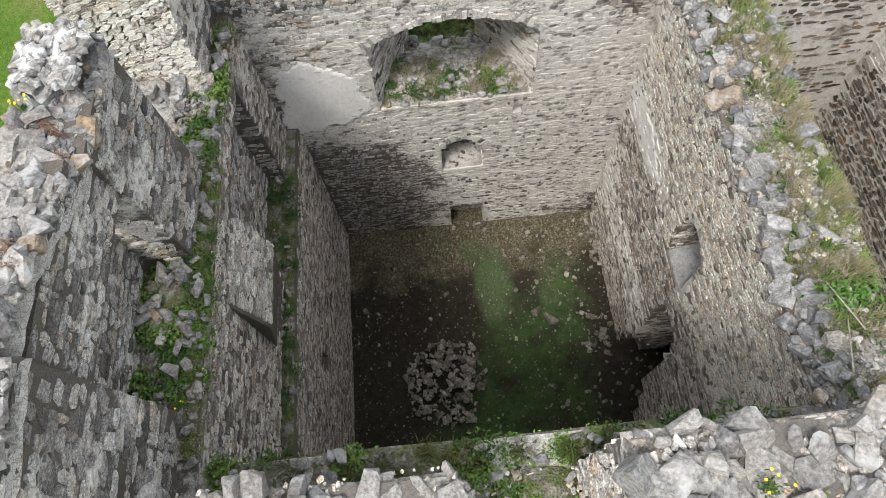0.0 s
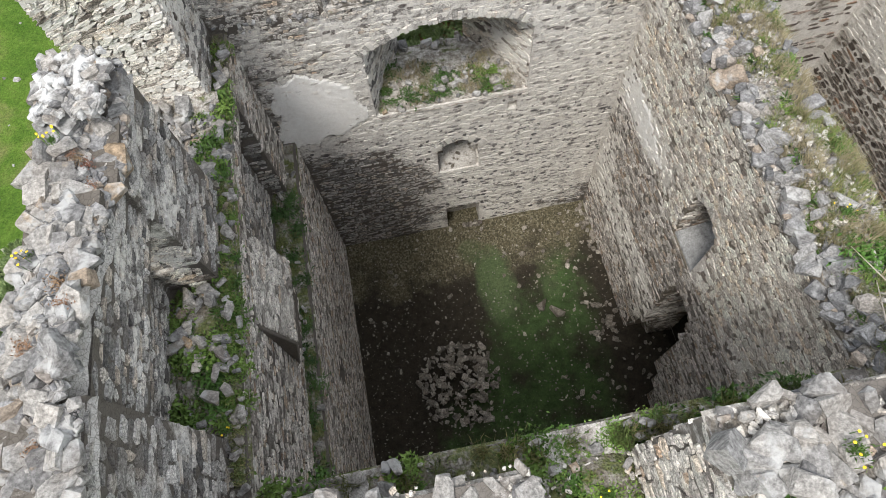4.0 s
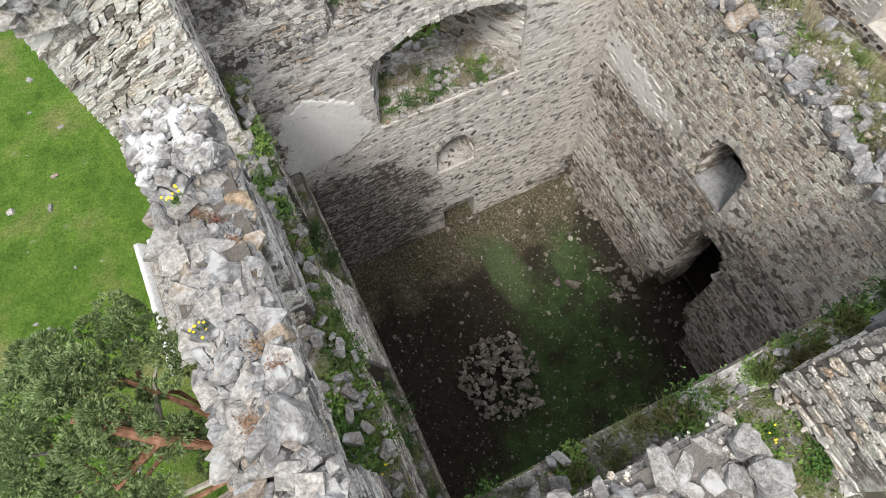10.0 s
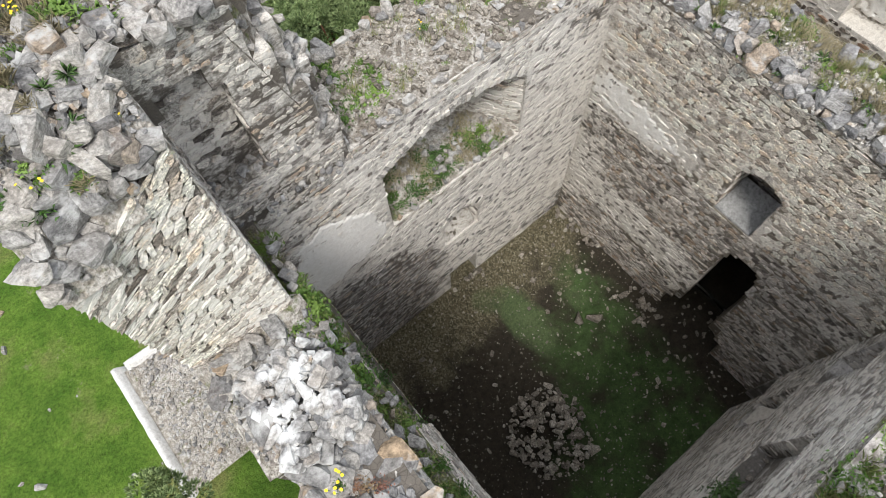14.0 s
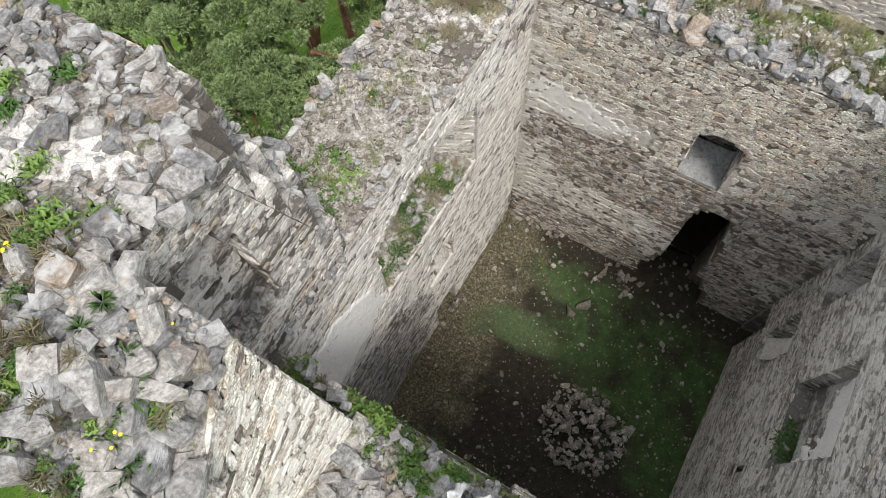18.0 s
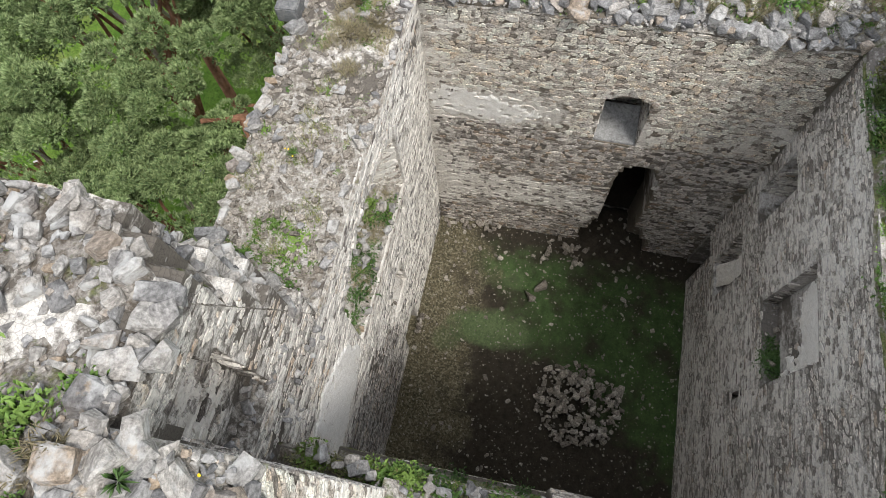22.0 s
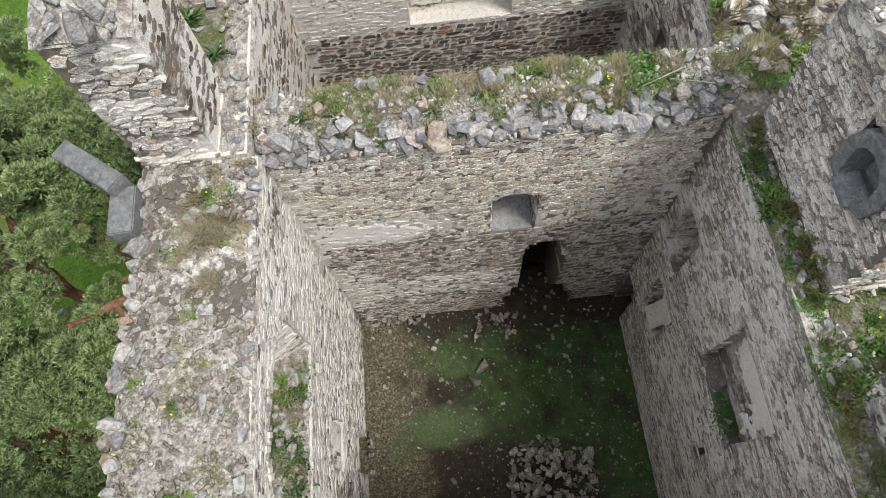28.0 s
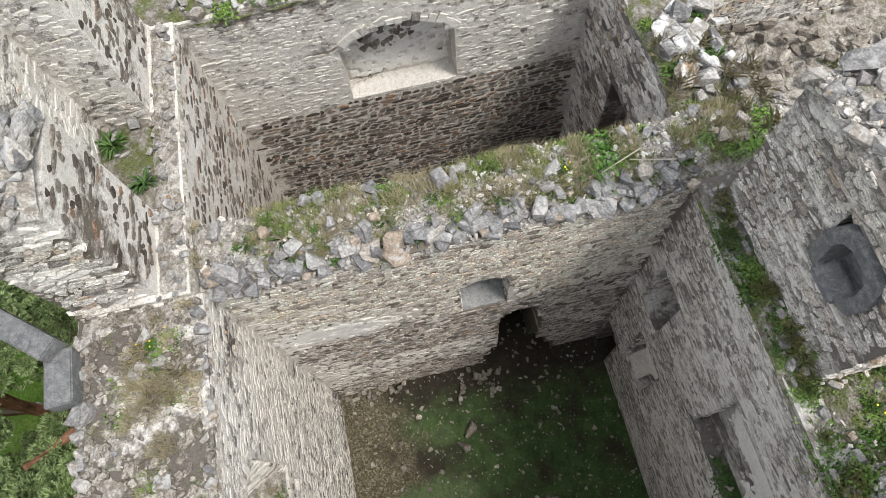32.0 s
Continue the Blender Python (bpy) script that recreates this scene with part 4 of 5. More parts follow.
wedge("wall_north", [(-5.77, 0.06, 6.1), (-4.96, 1.88, 6.1), (-5.77, 1.88, 6.1)], [(-5.77, 0.06, 8.72), (-4.96, 1.88, 8.72), (-5.77, 1.88, 8.72)], MORTAR, "splayed_jamb", "splayed rubble jamb of the window")
slope_face("wall_north", [(-3.4, 1.87, 6.15), (-2.28, 0.05, 6.15), (-2.28, 0.05, 8.6), (-3.4, 1.87, 8.6)], STONE_BEIGE, 301)
slope_face("wall_north", [(-5.76, 0.07, 6.15), (-4.96, 1.87, 6.15), (-4.96, 1.87, 8.6), (-5.76, 0.07, 8.6)], STONE, 302)
wedge("wall_west", [(-8.01, -5.3, 6.3), (-7.98, -5.3, 6.3), (-7.98, -3.72, 6.3), (-8.01, -3.72, 6.3)], [(-8.01, -5.3, 8.8), (-7.72, -5.3, 7.5), (-7.72, -3.7, 7.5), (-8.01, -3.7, 8.8)], MORTAR, "buttress", "sloping lime-covered shoulder under the ledge")
slope_face("wall_west", [(-7.715, -5.25, 7.5), (-7.715, -3.72, 7.5), (-8.0, -3.72, 8.8), (-8.0, -5.25, 8.8)], STONE_SHADE, 303)

# flat voussoirs over the arches
def arch(owner, ax, at, side, uc, vs_, half, rise, n, depth, material, proud=0.05):
    ob = bpy.data.objects[owner]
    R = (half * half + rise * rise) / (2 * rise)
    a0 = math.asin(min(1, half / R))
    rv = np.random.default_rng(n)
    for i in range(n):
        a = -a0 + 2 * a0 * (i + 0.5) / n
        jit, up, out = rv.uniform(0.6, 1.5), rv.normal(0, 0.015), rv.normal(0, 0.018)
        bm = bmesh.new()
        w = 2 * a0 * R / n * 0.92
        bmesh.ops.create_cube(bm, size=1)
        for v in bm.verts:
            d = 0.16 * jit
            rad = R + 0.02 + up + (v.co.z + 0.5) * d
            t = a + v.co.x * w / R
            p = [0, 0, 0]
            p[ax] = at + side * (proud + out if v.co.y * side > 0 else -depth)
            p[1 - ax] = uc + rad * math.sin(t)
            p[2] = vs_ + rise - R + rad * math.cos(t)
            v.co = p
        bmesh.ops.recalc_face_normals(bm, faces=bm.faces)
        part("voussoir", bm, material, ob)


arch("wall_north", 1, 0.0, -1, -4.02, 8.14, 1.75, 0.56, 40, 0.5, STONE_PALE, 0.03)
arch("wall_east", 0, 0.0, -1, -4.31, 6.98, 0.5, 0.2, 11, 0.4, STONE_PALE, 0.02)
arch("wall_north", 1, 0.0, -1, -3.95, 4.35, 0.56, 0.3, 10, 0.3, STONE, 0.03)
arch("wall_far_east", 0, 5.3, -1, -3.78, 7.9, 1.22, 0.5, 16, 0.4, STONE_PALE, 0.03)

# ------------------------------------------------------------------ crowns of the walls and their loose stones
flat = lambda z: (lambda x, y: z)
n_top = lambda x, y: 9.53 + 0.05 * math.sin(x)
crown("wall_north", -6.15, 0.05, -0.04, 1.9, n_top, SOIL, 0.07)
rocks("wall_north", scatter(1100, -6.1, 0, 0.0, 1.85, n_top, (0.04, 0.16), seed=1), DEBRIS, seed=1)
rocks("wall_north", scatter(40, -6.1, -0.2, 1.72, 1.9, n_top, (0.2, 0.34), (0.6, 0.9), seed=2, sink=0.3) + scatter(26, -6.0, -0.1, 0.0, 0.12, n_top, (0.15, 0.3), (0.5, 0.8), seed=3, sink=0.3)
      + scatter(28, -6.1, -0.2, 0.1, 1.7, n_top, (0.14, 0.3), (0.3, 0.5), seed=4), ROCK, parts=150, near=(-4, 1), seed=2)
nw_top = lambda x, y: NW_TOP + 0.12 + 0.18 * math.sin(x * 2 + y) if x < -7.35 else nw(x, y)
crown("wall_north", -9.9, -6.42, -0.02, 4.55, nw_top, SOIL_DARK, 0.12, 0.11)
crown("wall_north", -6.5, -6.15, -0.02, 0.72, nw_top, SOIL, 0.1, 0.11)
rocks("wall_north", scatter(110, -9.95, -7.3, -0.05, 4.5, nw_top, (0.12, 0.4), seed=5) + scatter(60, -7.9, -6.5, 0.3, 4.3, nw_top, (0.12, 0.26), seed=105) + scatter(150, -7.4, -6.5, 0.0, 4.3, nw_top, (0.12, 0.3), seed=6, sink=0.15)
      + scatter(60, -6.6, -6.15, 0.02, 0.8, nw_top, (0.12, 0.34), seed=7, sink=0.2) + scatter(40, -9.9, -7.0, -0.05, 0.15, nw_top, (0.16, 0.4), seed=107, sink=0.25), ROCK, parts=150, near=(-7.6, 0.6), seed=3)
rocks("wall_north", scatter(1000, -9.9, -6.5, 0.0, 4.4, nw_top, (0.04, 0.12), seed=8) + scatter(60, -8.2, -6.4, -0.25, 0.3, lambda x, y: 10.3 if y > 0 else 9.5, (0.06, 0.2), seed=9), ROCK_GREY, seed=4)

ws_top = lambda x, y: 12.25 - 0.09 * (y + 4) + 0.12 * math.sin(y * 1.7) + 0.1 * math.sin(x * 5 + y)
wn_top = lambda x, y: min(13.4, 12.98 + (y + 1.05) * 0.8)
inward = lambda places: [p for p in places if not (-7.05 < p[1] < -4.7 and p[0] > -8.30)]
for y0, y1, x1 in ((-9.6, -7.0, -8.2), (-7.02, -4.73, -8.28), (-4.75, -3.15, -8.2)):
    crown("wall_west", -9.08, x1, y0, y1, ws_top, CROWN_LIME, 0.12, 0.14, 0.2)
for x0, x1, y0 in ((-9.78, -9.24, -1.58), (-9.26, -8.74, -1.35), (-8.76, -8.22, -1.08)):
    crown("wall_west", x0, x1, y0, 0.05, wn_top, SOIL, 0.1)
crown("wall_west", -9.78, -8.1, -3.25, -1.5, lambda x, y: 9.5 + 0.5 * max(0, y + 2.0), SOIL, 0.14, 0.1)
rocks("wall_west", inward(scatter(300, -9.0, -8.3, -9.6, -3.9, ws_top, (0.12, 0.42), (0.3, 0.6), seed=11, sink=0.35) + scatter(80, -8.4, -8.25, -9.6, -3.1, ws_top, (0.15, 0.34), (0.5, 0.9), seed=12, sink=0.35)
      + scatter(50, -9.05, -8.9, -9.6, -3.1, ws_top, (0.15, 0.42), (0.5, 0.9), seed=13, sink=0.35) + scatter(24, -8.44, -8.32, -6.95, -4.8, ws_top, (0.15, 0.34), (0.5, 0.9), seed=212, sink=0.35)), ROCK, parts=150, near=(-8.7, -5), seed=5)
rocks("wall_west", [p for p in scatter(210, -9.75, -8.28, -1.6, 0.05, wn_top, (0.12, 0.42), (0.45, 0.9), seed=14, sink=0.25) if p[1] > -1.05 - 0.4 * (-8.3 - p[0])] + scatter(70, -9.7, -8.2, -3.1, -1.6, lambda x, y: 9.5 + 0.5 * max(0, y + 2.0), (0.12, 0.4), (0.4, 0.7), seed=114, sink=0.3), ROCK, parts=140, near=(-8.8, -1.2), seed=6)
rocks("wall_west", inward(scatter(2600, -9.03, -8.22, -9.6, -3.15, ws_top, (0.04, 0.13), seed=15)) + scatter(700, -9.7, -8.25, -1.0, 0, wn_top, (0.04, 0.12), seed=16) + scatter(500, -9.7, -8.2, -3.1, -1.55, flat(9.52), (0.04, 0.12), seed=216), ROCK_GREY, seed=7)
rocks("wall_west", scatter(260, -9.0, -8.28, -4.0, -3.12, flat(12.42), (0.07, 0.22), (0.5, 0.9), seed=17), ROCK_LICHEN, seed=8)
ledge = lambda x, y: 9.48 - 0.03 * (y + 4) * 0
crown("wall_west", -8.27, -7.96, -7.7, 0.0, ledge, SOIL_GREEN, 0.06, 0.1)
crown("wall_west", -8.97, -8.2, -7.0, -4.75, ledge, SOIL_GREEN, 0.08, 0.1)
crown("wall_west", -8.42, -7.7, -7.7, 0.0, flat(5.93), SOIL_GREEN, 0.05, 0.1)
rocks("wall_west", scatter(70, -8.25, -7.98, -7.7, -0.2, ledge, (0.1, 0.26), seed=18) + scatter(50, -8.9, -8.2, -6.95, -4.8, ledge, (0.08, 0.3), seed=19)
      + scatter(40, -8.3, -7.75, -7.6, -0.5, flat(5.93), (0.06, 0.2), seed=21), ROCK, seed=9)

e_top = lambda x, y: 9.22 + 0.34 * max(0, min(1, (x - 0.1) / 0.5)) + 0.06 * math.sin(y * 2.2) - 0.3 * max(0, (x - 1.05) * 4)
crown("wall_east", -0.03, 1.3, -9.6, 0.12, e_top, SOIL, 0.08, 0.12)
rocks("wall_east", scatter(250, -0.04, 0.42, -7.7, 0.0, e_top, (0.1, 0.42), (0.45, 0.9), seed=31, sink=0.25) + scatter(80, 0.3, 1.2, -9.5, 0, e_top, (0.1, 0.3), seed=32), ROCK_GREY, parts=200, near=(0.2, -4), seed=10)
rocks("wall_east", scatter(700, -0.03, 0.6, -7.7, 0, e_top, (0.04, 0.12), seed=33) + scatter(900, 0.3, 1.25, -9.5, 0, e_top, (0.04, 0.12), seed=34), STONE, seed=11)

s_led = lambda x, y: 9.28 + 0.05 * math.sin(x * 2)
crown("wall_south", -8.0, 0.0, -8.2, -7.66, s_led, SOIL_GREEN, 0.06, 0.1)
crown("wall_south", -4.75, -3.15, -9.6, -8.1, lambda x, y: 9.3 + 0.1 * math.sin(x * 3), SOIL_GREEN, 0.1)
sb_top = lambda x, y: SB + 0.02 + 0.1 * math.sin(x * 3 + y)
crown("wall_south", -3.22, -0.15, -9.6, -8.06, sb_top, SOIL, 0.1)
sw_top = lambda x, y: 10.87 + 0.15 * math.sin(x * 2.6)
crown("wall_south", -8.25, -4.66, -9.6, -8.15, sw_top, SOIL, 0.1)
rocks("wall_south", scatter(170, -3.25, -0.15, -9.6, -8.05, sb_top, (0.12, 0.45), (0.35, 0.75), seed=41) + scatter(170, -8.25, -4.65, -9.5, -8.12, sw_top, (0.15, 0.45), (0.5, 0.9), seed=42)
      + scatter(22, -4.7, -3.2, -9.5, -8.1, flat(9.3), (0.1, 0.3), seed=43) + scatter(50, -7.9, -0.1, -8.1, -7.72, s_led, (0.08, 0.26), seed=44), ROCK, parts=140, near=(-4, -8.5), seed=12)
rocks("wall_south", scatter(1300, -8.25, -0.15, -9.6, -8.1, lambda x, y: sb_top(x, y) if x > -3.2 else sw_top(x, y) if x < -4.7 else 9.3, (0.04, 0.13), seed=45), STONE_PALE, seed=13)

ne_top = lambda x, y: 12.25 + 0.2 * math.sin(x * 2)
crown("wall_north_east", 0.08, 1.52, 0.6, 1.9, ne_top, SOIL, 0.12)
crown("wall_north_east", 3.38, 5.3, 0.6, 1.9, ne_top, SOIL, 0.12)
crown("wall_north_east", 0.0, 5.3, 0.1, 0.66, flat(9.62), SOIL, 0.06, 0.1)
crown("wall_north_east", 1.5, 3.4, 0.6, 1.5, flat(9.62), SOIL_GREEN, 0.12, 0.1)
rocks("wall_north_east", scatter(80, 0.05, 1.5, 0.6, 1.9, ne_top, (0.15, 0.4), seed=51) + scatter(60, 0.0, 5.3, 0.15, 0.6, flat(9.62), (0.08, 0.25), seed=52) + scatter(25, 1.5, 3.4, 0.6, 1.5, flat(9.62), (0.1, 0.3), seed=53)
      + scatter(60, 3.4, 5.3, 0.6, 1.9, ne_top, (0.15, 0.4), seed=54), ROCK, parts=90, near=(0.6, 1), seed=14)
se_top = lambda x, y: 9.25 + 0.25 * max(0, 1 - abs(x - 2.2))
crown("wall_south_east", 1.2, 5.3, -9.05, -7.85, se_top, SOIL_GREEN, 0.12)
rocks("wall_south_east", scatter(45, 1.4, 3.4, -9.2, -8.0, se_top, (0.2, 0.6), (0.5, 0.9), seed=55), ROCK_LICHEN, parts=45, near=(2, -8.5), seed=15)
crown("wall_far_east", 5.27, 6.55, -9.6, 1.85, flat(9.52), SOIL_GREEN, 0.1)
rocks("wall_far_east", scatter(120, 5.25, 5.9, -7.9, 0.2, flat(9.52), (0.1, 0.32), seed=56), ROCK, parts=60, near=(5.4, -3), seed=16)
rocks("wall_far_east", [(5.8, y, z + 1.0, s, f) for y, z, _, s, f in scatter(60, -4.2, -2.9, 6.3, 7.3, flat(0), (0.12, 0.34), seed=69)], DEBRIS, seed=17)
crown("wall_outer", 4.15, 5.25, -17, -9.6, flat(10.52), SOIL, 0.1)
rocks("floor_south_east", scatter(160, 1.3, 4.2, -14, -9.2, flat(7.3), (0.1, 0.4), seed=57), DEBRIS, parts=60, near=(2, -10), seed=18)

# ------------------------------------------------------------------ floor of the room: rubble heap and scattered stones
pile = lambda x, y: 0.55 * max(0, 1 - math.hypot((x + 5.05) / 1.2, (y + 5.0) / 1.25)) ** 0.8
heap = tagged(new("rubble_heap", None), "round heap of fallen grey stones on the mud floor", "rubble heap")
heap.location = (-5.05, -5.0, 0)
r = np.random.default_rng(77)
hp = []
for i in range(330):
    a, d = r.uniform(0, 6.283), math.sqrt(r.random()) * 1.15
    x, y = d * math.cos(a), d * math.sin(a) * 1.05
    s = r.uniform(0.1, 0.26) if i < 200 else r.uniform(0.05, 0.12)
    hp.append((x, y, pile(x - 5.05, y - 5.0) * r.uniform(0.55, 1.0) + 0.04, s, r.uniform(0.4, 0.8)))
hp += [(0.55, -1.1, 0.1, 0.34, 0.5), (0.85, 0.95, 0.08, 0.28, 0.6), (-1.1, 0.2, 0.1, 0.3, 0.5)]
rocks("rubble_heap", hp, DEBRIS, parts=290, near=(0, 0), seed=19)
fl = lambda x, y: rough(x, y, 0.12)
rocks("floor", scatter(260, -7.6, -0.1, -7.6, -0.1, flat(0.0), (0.05, 0.16), (0.4, 0.7), 0.12, seed=61, sink=0.2) + scatter(60, -2.5, -0.1, -7.5, -0.1, flat(0.0), (0.06, 0.2), (0.4, 0.7), 0.12, seed=62)
      + [(-0.15 + 0.1 * math.sin(i * 5), -0.2 - 0.13 * i, 0.08, 0.2, 0.6) for i in range(14)] + [(-3.9 + 0.1 * i, -0.15, 0.15, 0.2, 0.7) for i in range(6)], DEBRIS, parts=260, near=(-2.5, -3.5), seed=20)
rocks("floor", scatter(2600, -7.7, 0, -7.7, 0, flat(0.0), (0.015, 0.06), (0.4, 0.8), 0.12, seed=63), DEBRIS, seed=21)
ramp_up = lambda x, y: 0.02 + 0.3 * max(0, min(1, (x + 0.8) / 1.5)) * max(0, 1 - abs(y + 5.35) / 1.3)
crown("wall_east", -0.9, 1.17, -6.35, -4.4, ramp_up, FLOOR, 0.1, 0.1, name="earth_ramp")
rocks("wall_east", scatter(40, -0.9, 1.0, -6.1, -4.6, ramp_up, (0.05, 0.18), seed=161) + scatter(30, -0.9, -0.1, -4.6, -3.4, flat(0.05), (0.08, 0.3), seed=162), DEBRIS, parts=60, near=(-0.2, -5), seed=163)
for x, y, s, a in ((-2.1, -3.2, 0.36, 0.4), (-1.78, -3.45, 0.36, 2.0)):
    b = new("boulder", rocks_of(DEBRIS)[0][3 if a < 1 else 5])
    b.matrix_basis = Matrix.LocRotScale((x, y, 0.12 + rough(x, y, 0.12)), Euler((0.2, 0.1, a)), (s * 1.6, s, s * 0.8))
    tagged(b, "large fallen stone lying on the mud floor", "boulder", "large stones on the floor")
sillz = lambda x, y: 6.24 + 0.35 * max(0, math.sin(min(1.5, max(0, y - 0.1)) * 2.0)) * (0.6 + 0.4 * math.sin(x * 2.1))
crown("wall_north", -5.76, -2.29, -0.03, 1.86, sillz, SOIL, 0.08, 0.1, name="sill_rubble")
rocks("wall_north", scatter(70, -5.6, -2.5, 0.02, 1.1, sillz, (0.06, 0.24), seed=64) + scatter(12, -4.9, -3.4, 1.6, 1.85, sillz, (0.16, 0.3), seed=264), ROCK, seed=22)
crown("wall_north", -4.48, -3.42, 0.0, 0.64, lambda x, y: 3.3 + 0.75 * y * (1 + 0.5 * (x + 4)), CROWN_LIME, 0.1, 0.07, name="niche_rubble")
rocks("wall_north", scatter(26, -4.4, -3.5, 0.05, 0.6, lambda x, y: 3.3 + 0.75 * y * (1 + 0.5 * (x + 4)), (0.04, 0.14), seed=265), DEBRIS, seed=26)
rocks("wall_south", scatter(14, -4.7, -3.2, -8.1, -7.75, flat(5.42), (0.06, 0.2), seed=65) + scatter(8, -1.0, -0.45, -8.3, -7.75, flat(4.88), (0.06, 0.2), seed=66), DEBRIS, seed=23)
rocks("ground", [(x, y, lie(x, y) + 0.02, s, f) for x, y, _, s, f in scatter(260, -30, 8, -14, 26, flat(0), (0.08, 0.5), seed=67)], ROCK, parts=120, near=(-14, 4), seed=24)


# ------------------------------------------------------------------ dressed stones
def dressed(name, size, m, material, label, category, hollow=None):
    bm = bmesh.new()
    bmesh.ops.create_cube(bm, size=1)
    for v in bm.verts:
        v.co = Vector((v.co.x * size[0], v.co.y * size[1], v.co.z * size[2]))
    bmesh.ops.bevel(bm, geom=bm.edges[:], offset=0.02, segments=2, affect="EDGES")
    me = bpy.data.meshes.new(name)
    bm.to_mesh(me)
    bm.free()
    me.materials.append(material)
    ob = new(name, me)
    ob.matrix_basis = m
    return tagged(ob, label, category)


dressed("dressed_stone", (1.35, 0.34, 0.3), pose(-0.1, 2.52, 9.78, 0, 4, 52), SLATE, "long dark dressed stone jutting from the wall top", "stone block", )
dressed("dressed_stone", (0.8, 0.4, 0.3), pose(-0.86, 1.98, 9.62, 0, 0, 2), SLATE, "dark dressed stone bedded on the outer wall edge", "stone block")
spout = tagged(new("stone_spout", None), "dark grey carved stone spout set in the wall face", "stone spout")
spout.location = (-2.2, -8.1, 10.98)
# an upright block with rounded shoulders; a round-headed hollow runs out at its foot
outer = [(0.47, -0.42), (0.50, 0.10), (0.40, 0.38), (0.16, 0.49), (-0.16, 0.48), (-0.42, 0.34), (-0.52, 0.0), (-0.46, -0.36), (-0.2, -0.5), (0.22, -0.5)]
hollow = [(0.24, -0.38), (0.30, 0.06), (0.24, 0.22), (0.10, 0.31), (-0.12, 0.30), (-0.27, 0.19), (-0.32, -0.02), (-0.28, -0.32), (-0.12, -0.40), (0.12, -0.41)]
bm = bmesh.new()
back = [bm.verts.new((u, -0.3, v)) for u, v in outer]
face = [bm.verts.new((u, 0.09 + 0.02 * math.sin(5 * u + 3 * v), v)) for u, v in outer]
lip = [bm.verts.new((u, 0.10, v)) for u, v in hollow]
deep = [bm.verts.new((u * 0.9, -0.27, v * 0.92)) for u, v in hollow]
for i in range(10):
    j = (i + 1) % 10
    bm.faces.new((back[i], back[j], face[j], face[i]))
    bm.faces.new((face[i], face[j], lip[j], lip[i]))
    bm.faces.new((lip[i], lip[j], deep[j], deep[i]))
bm.faces.new(deep)
bmesh.ops.recalc_face_normals(bm, faces=bm.faces)
bmesh.ops.bevel(bm, geom=[e for e in bm.edges if len(e.link_faces) == 2], offset=0.012, segments=1, affect="EDGES")
part("basin", bm, SLATE, spout)
bm = bmesh.new()
bmesh.ops.create_cube(bm, size=1, matrix=Matrix.LocRotScale((-0.02, 0.0, -0.4), Euler((-0.45, 0, 0)), (0.5, 0.34, 0.07)))
bmesh.ops.bevel(bm, geom=bm.edges[:], offset=0.03, segments=2, affect="EDGES")
part("lip", bm, SLATE, spout, "worn sloping lip of the spout")

rocks("ground", [(x, y, lie(x, y) + 0.1, s, f) for x, y, _, s, f in scatter(420, -12.5, -9.2, -9.5, -2.5, flat(0), (0.15, 0.7), seed=70)], ROCK_GREY, seed=25)

# ------------------------------------------------------------------ low ruined wall on the meadow
low = tagged(new("low_wall", None), "low white-edged foundation with cobbled filling on the meadow", "foundation", kind="structure")
for x0, x1, y0, y1 in ((-15.45, -14.85, 1.3, 7.2), (-14.86, -12.4, 6.62, 7.2)):
    crown("low_wall", x0, x1, y0, y1, flat(-4.78), RIM, 0.12, 0.15, 0.7, name="rim")
crown("low_wall", -15.0, -12.4, 1.4, 6.85, flat(-5.06), SOIL, 0.1, 0.2, name="filling")
rocks("low_wall", scatter(900, -14.8, -12.6, 1.6, 6.8, flat(-5.1), (0.08, 0.22), seed=68), ROCK, parts=150, near=(-14.6, 6), seed=32)


# ------------------------------------------------------------------ plants
def leaves_mesh(name, n, length, width, spread, lift, material, seed):
    """A clump of folded leaves round one root."""
    r = np.random.default_rng(seed)
    vs, fs = [np.array([0.0, 0.0, 0.0])], []
    for i in range(n):
        a, e = r.uniform(0, 6.283), r.uniform(*lift)
        L, Wd = length * r.uniform(0.6, 1.15), width * r.uniform(0.7, 1.2)
        o = np.array([r.normal(0, spread), r.normal(0, spread), r.uniform(0, 0.3) * length * (1 if spread > 0.02 else 0.1)])
        d = np.array([math.cos(a) * math.cos(e), math.sin(a) * math.cos(e), math.sin(e)])
        s = np.array([-math.sin(a), math.cos(a), 0.0])
        droop = np.array([0, 0, -0.25 * L])
        k = len(vs)
        vs += [o, o + d * L * 0.5 + s * Wd / 2 + (0, 0, 0.1 * Wd), o + d * L + droop, o + d * L * 0.5 - s * Wd / 2 + (0, 0, 0.1 * Wd)]
        vs.append(o + s * 0.004)
        fs += [(k, k + 1, k + 2), (k, k + 2, k + 3), (0, k, k + 4)]
    return quick_mesh(name, vs, fs, material)


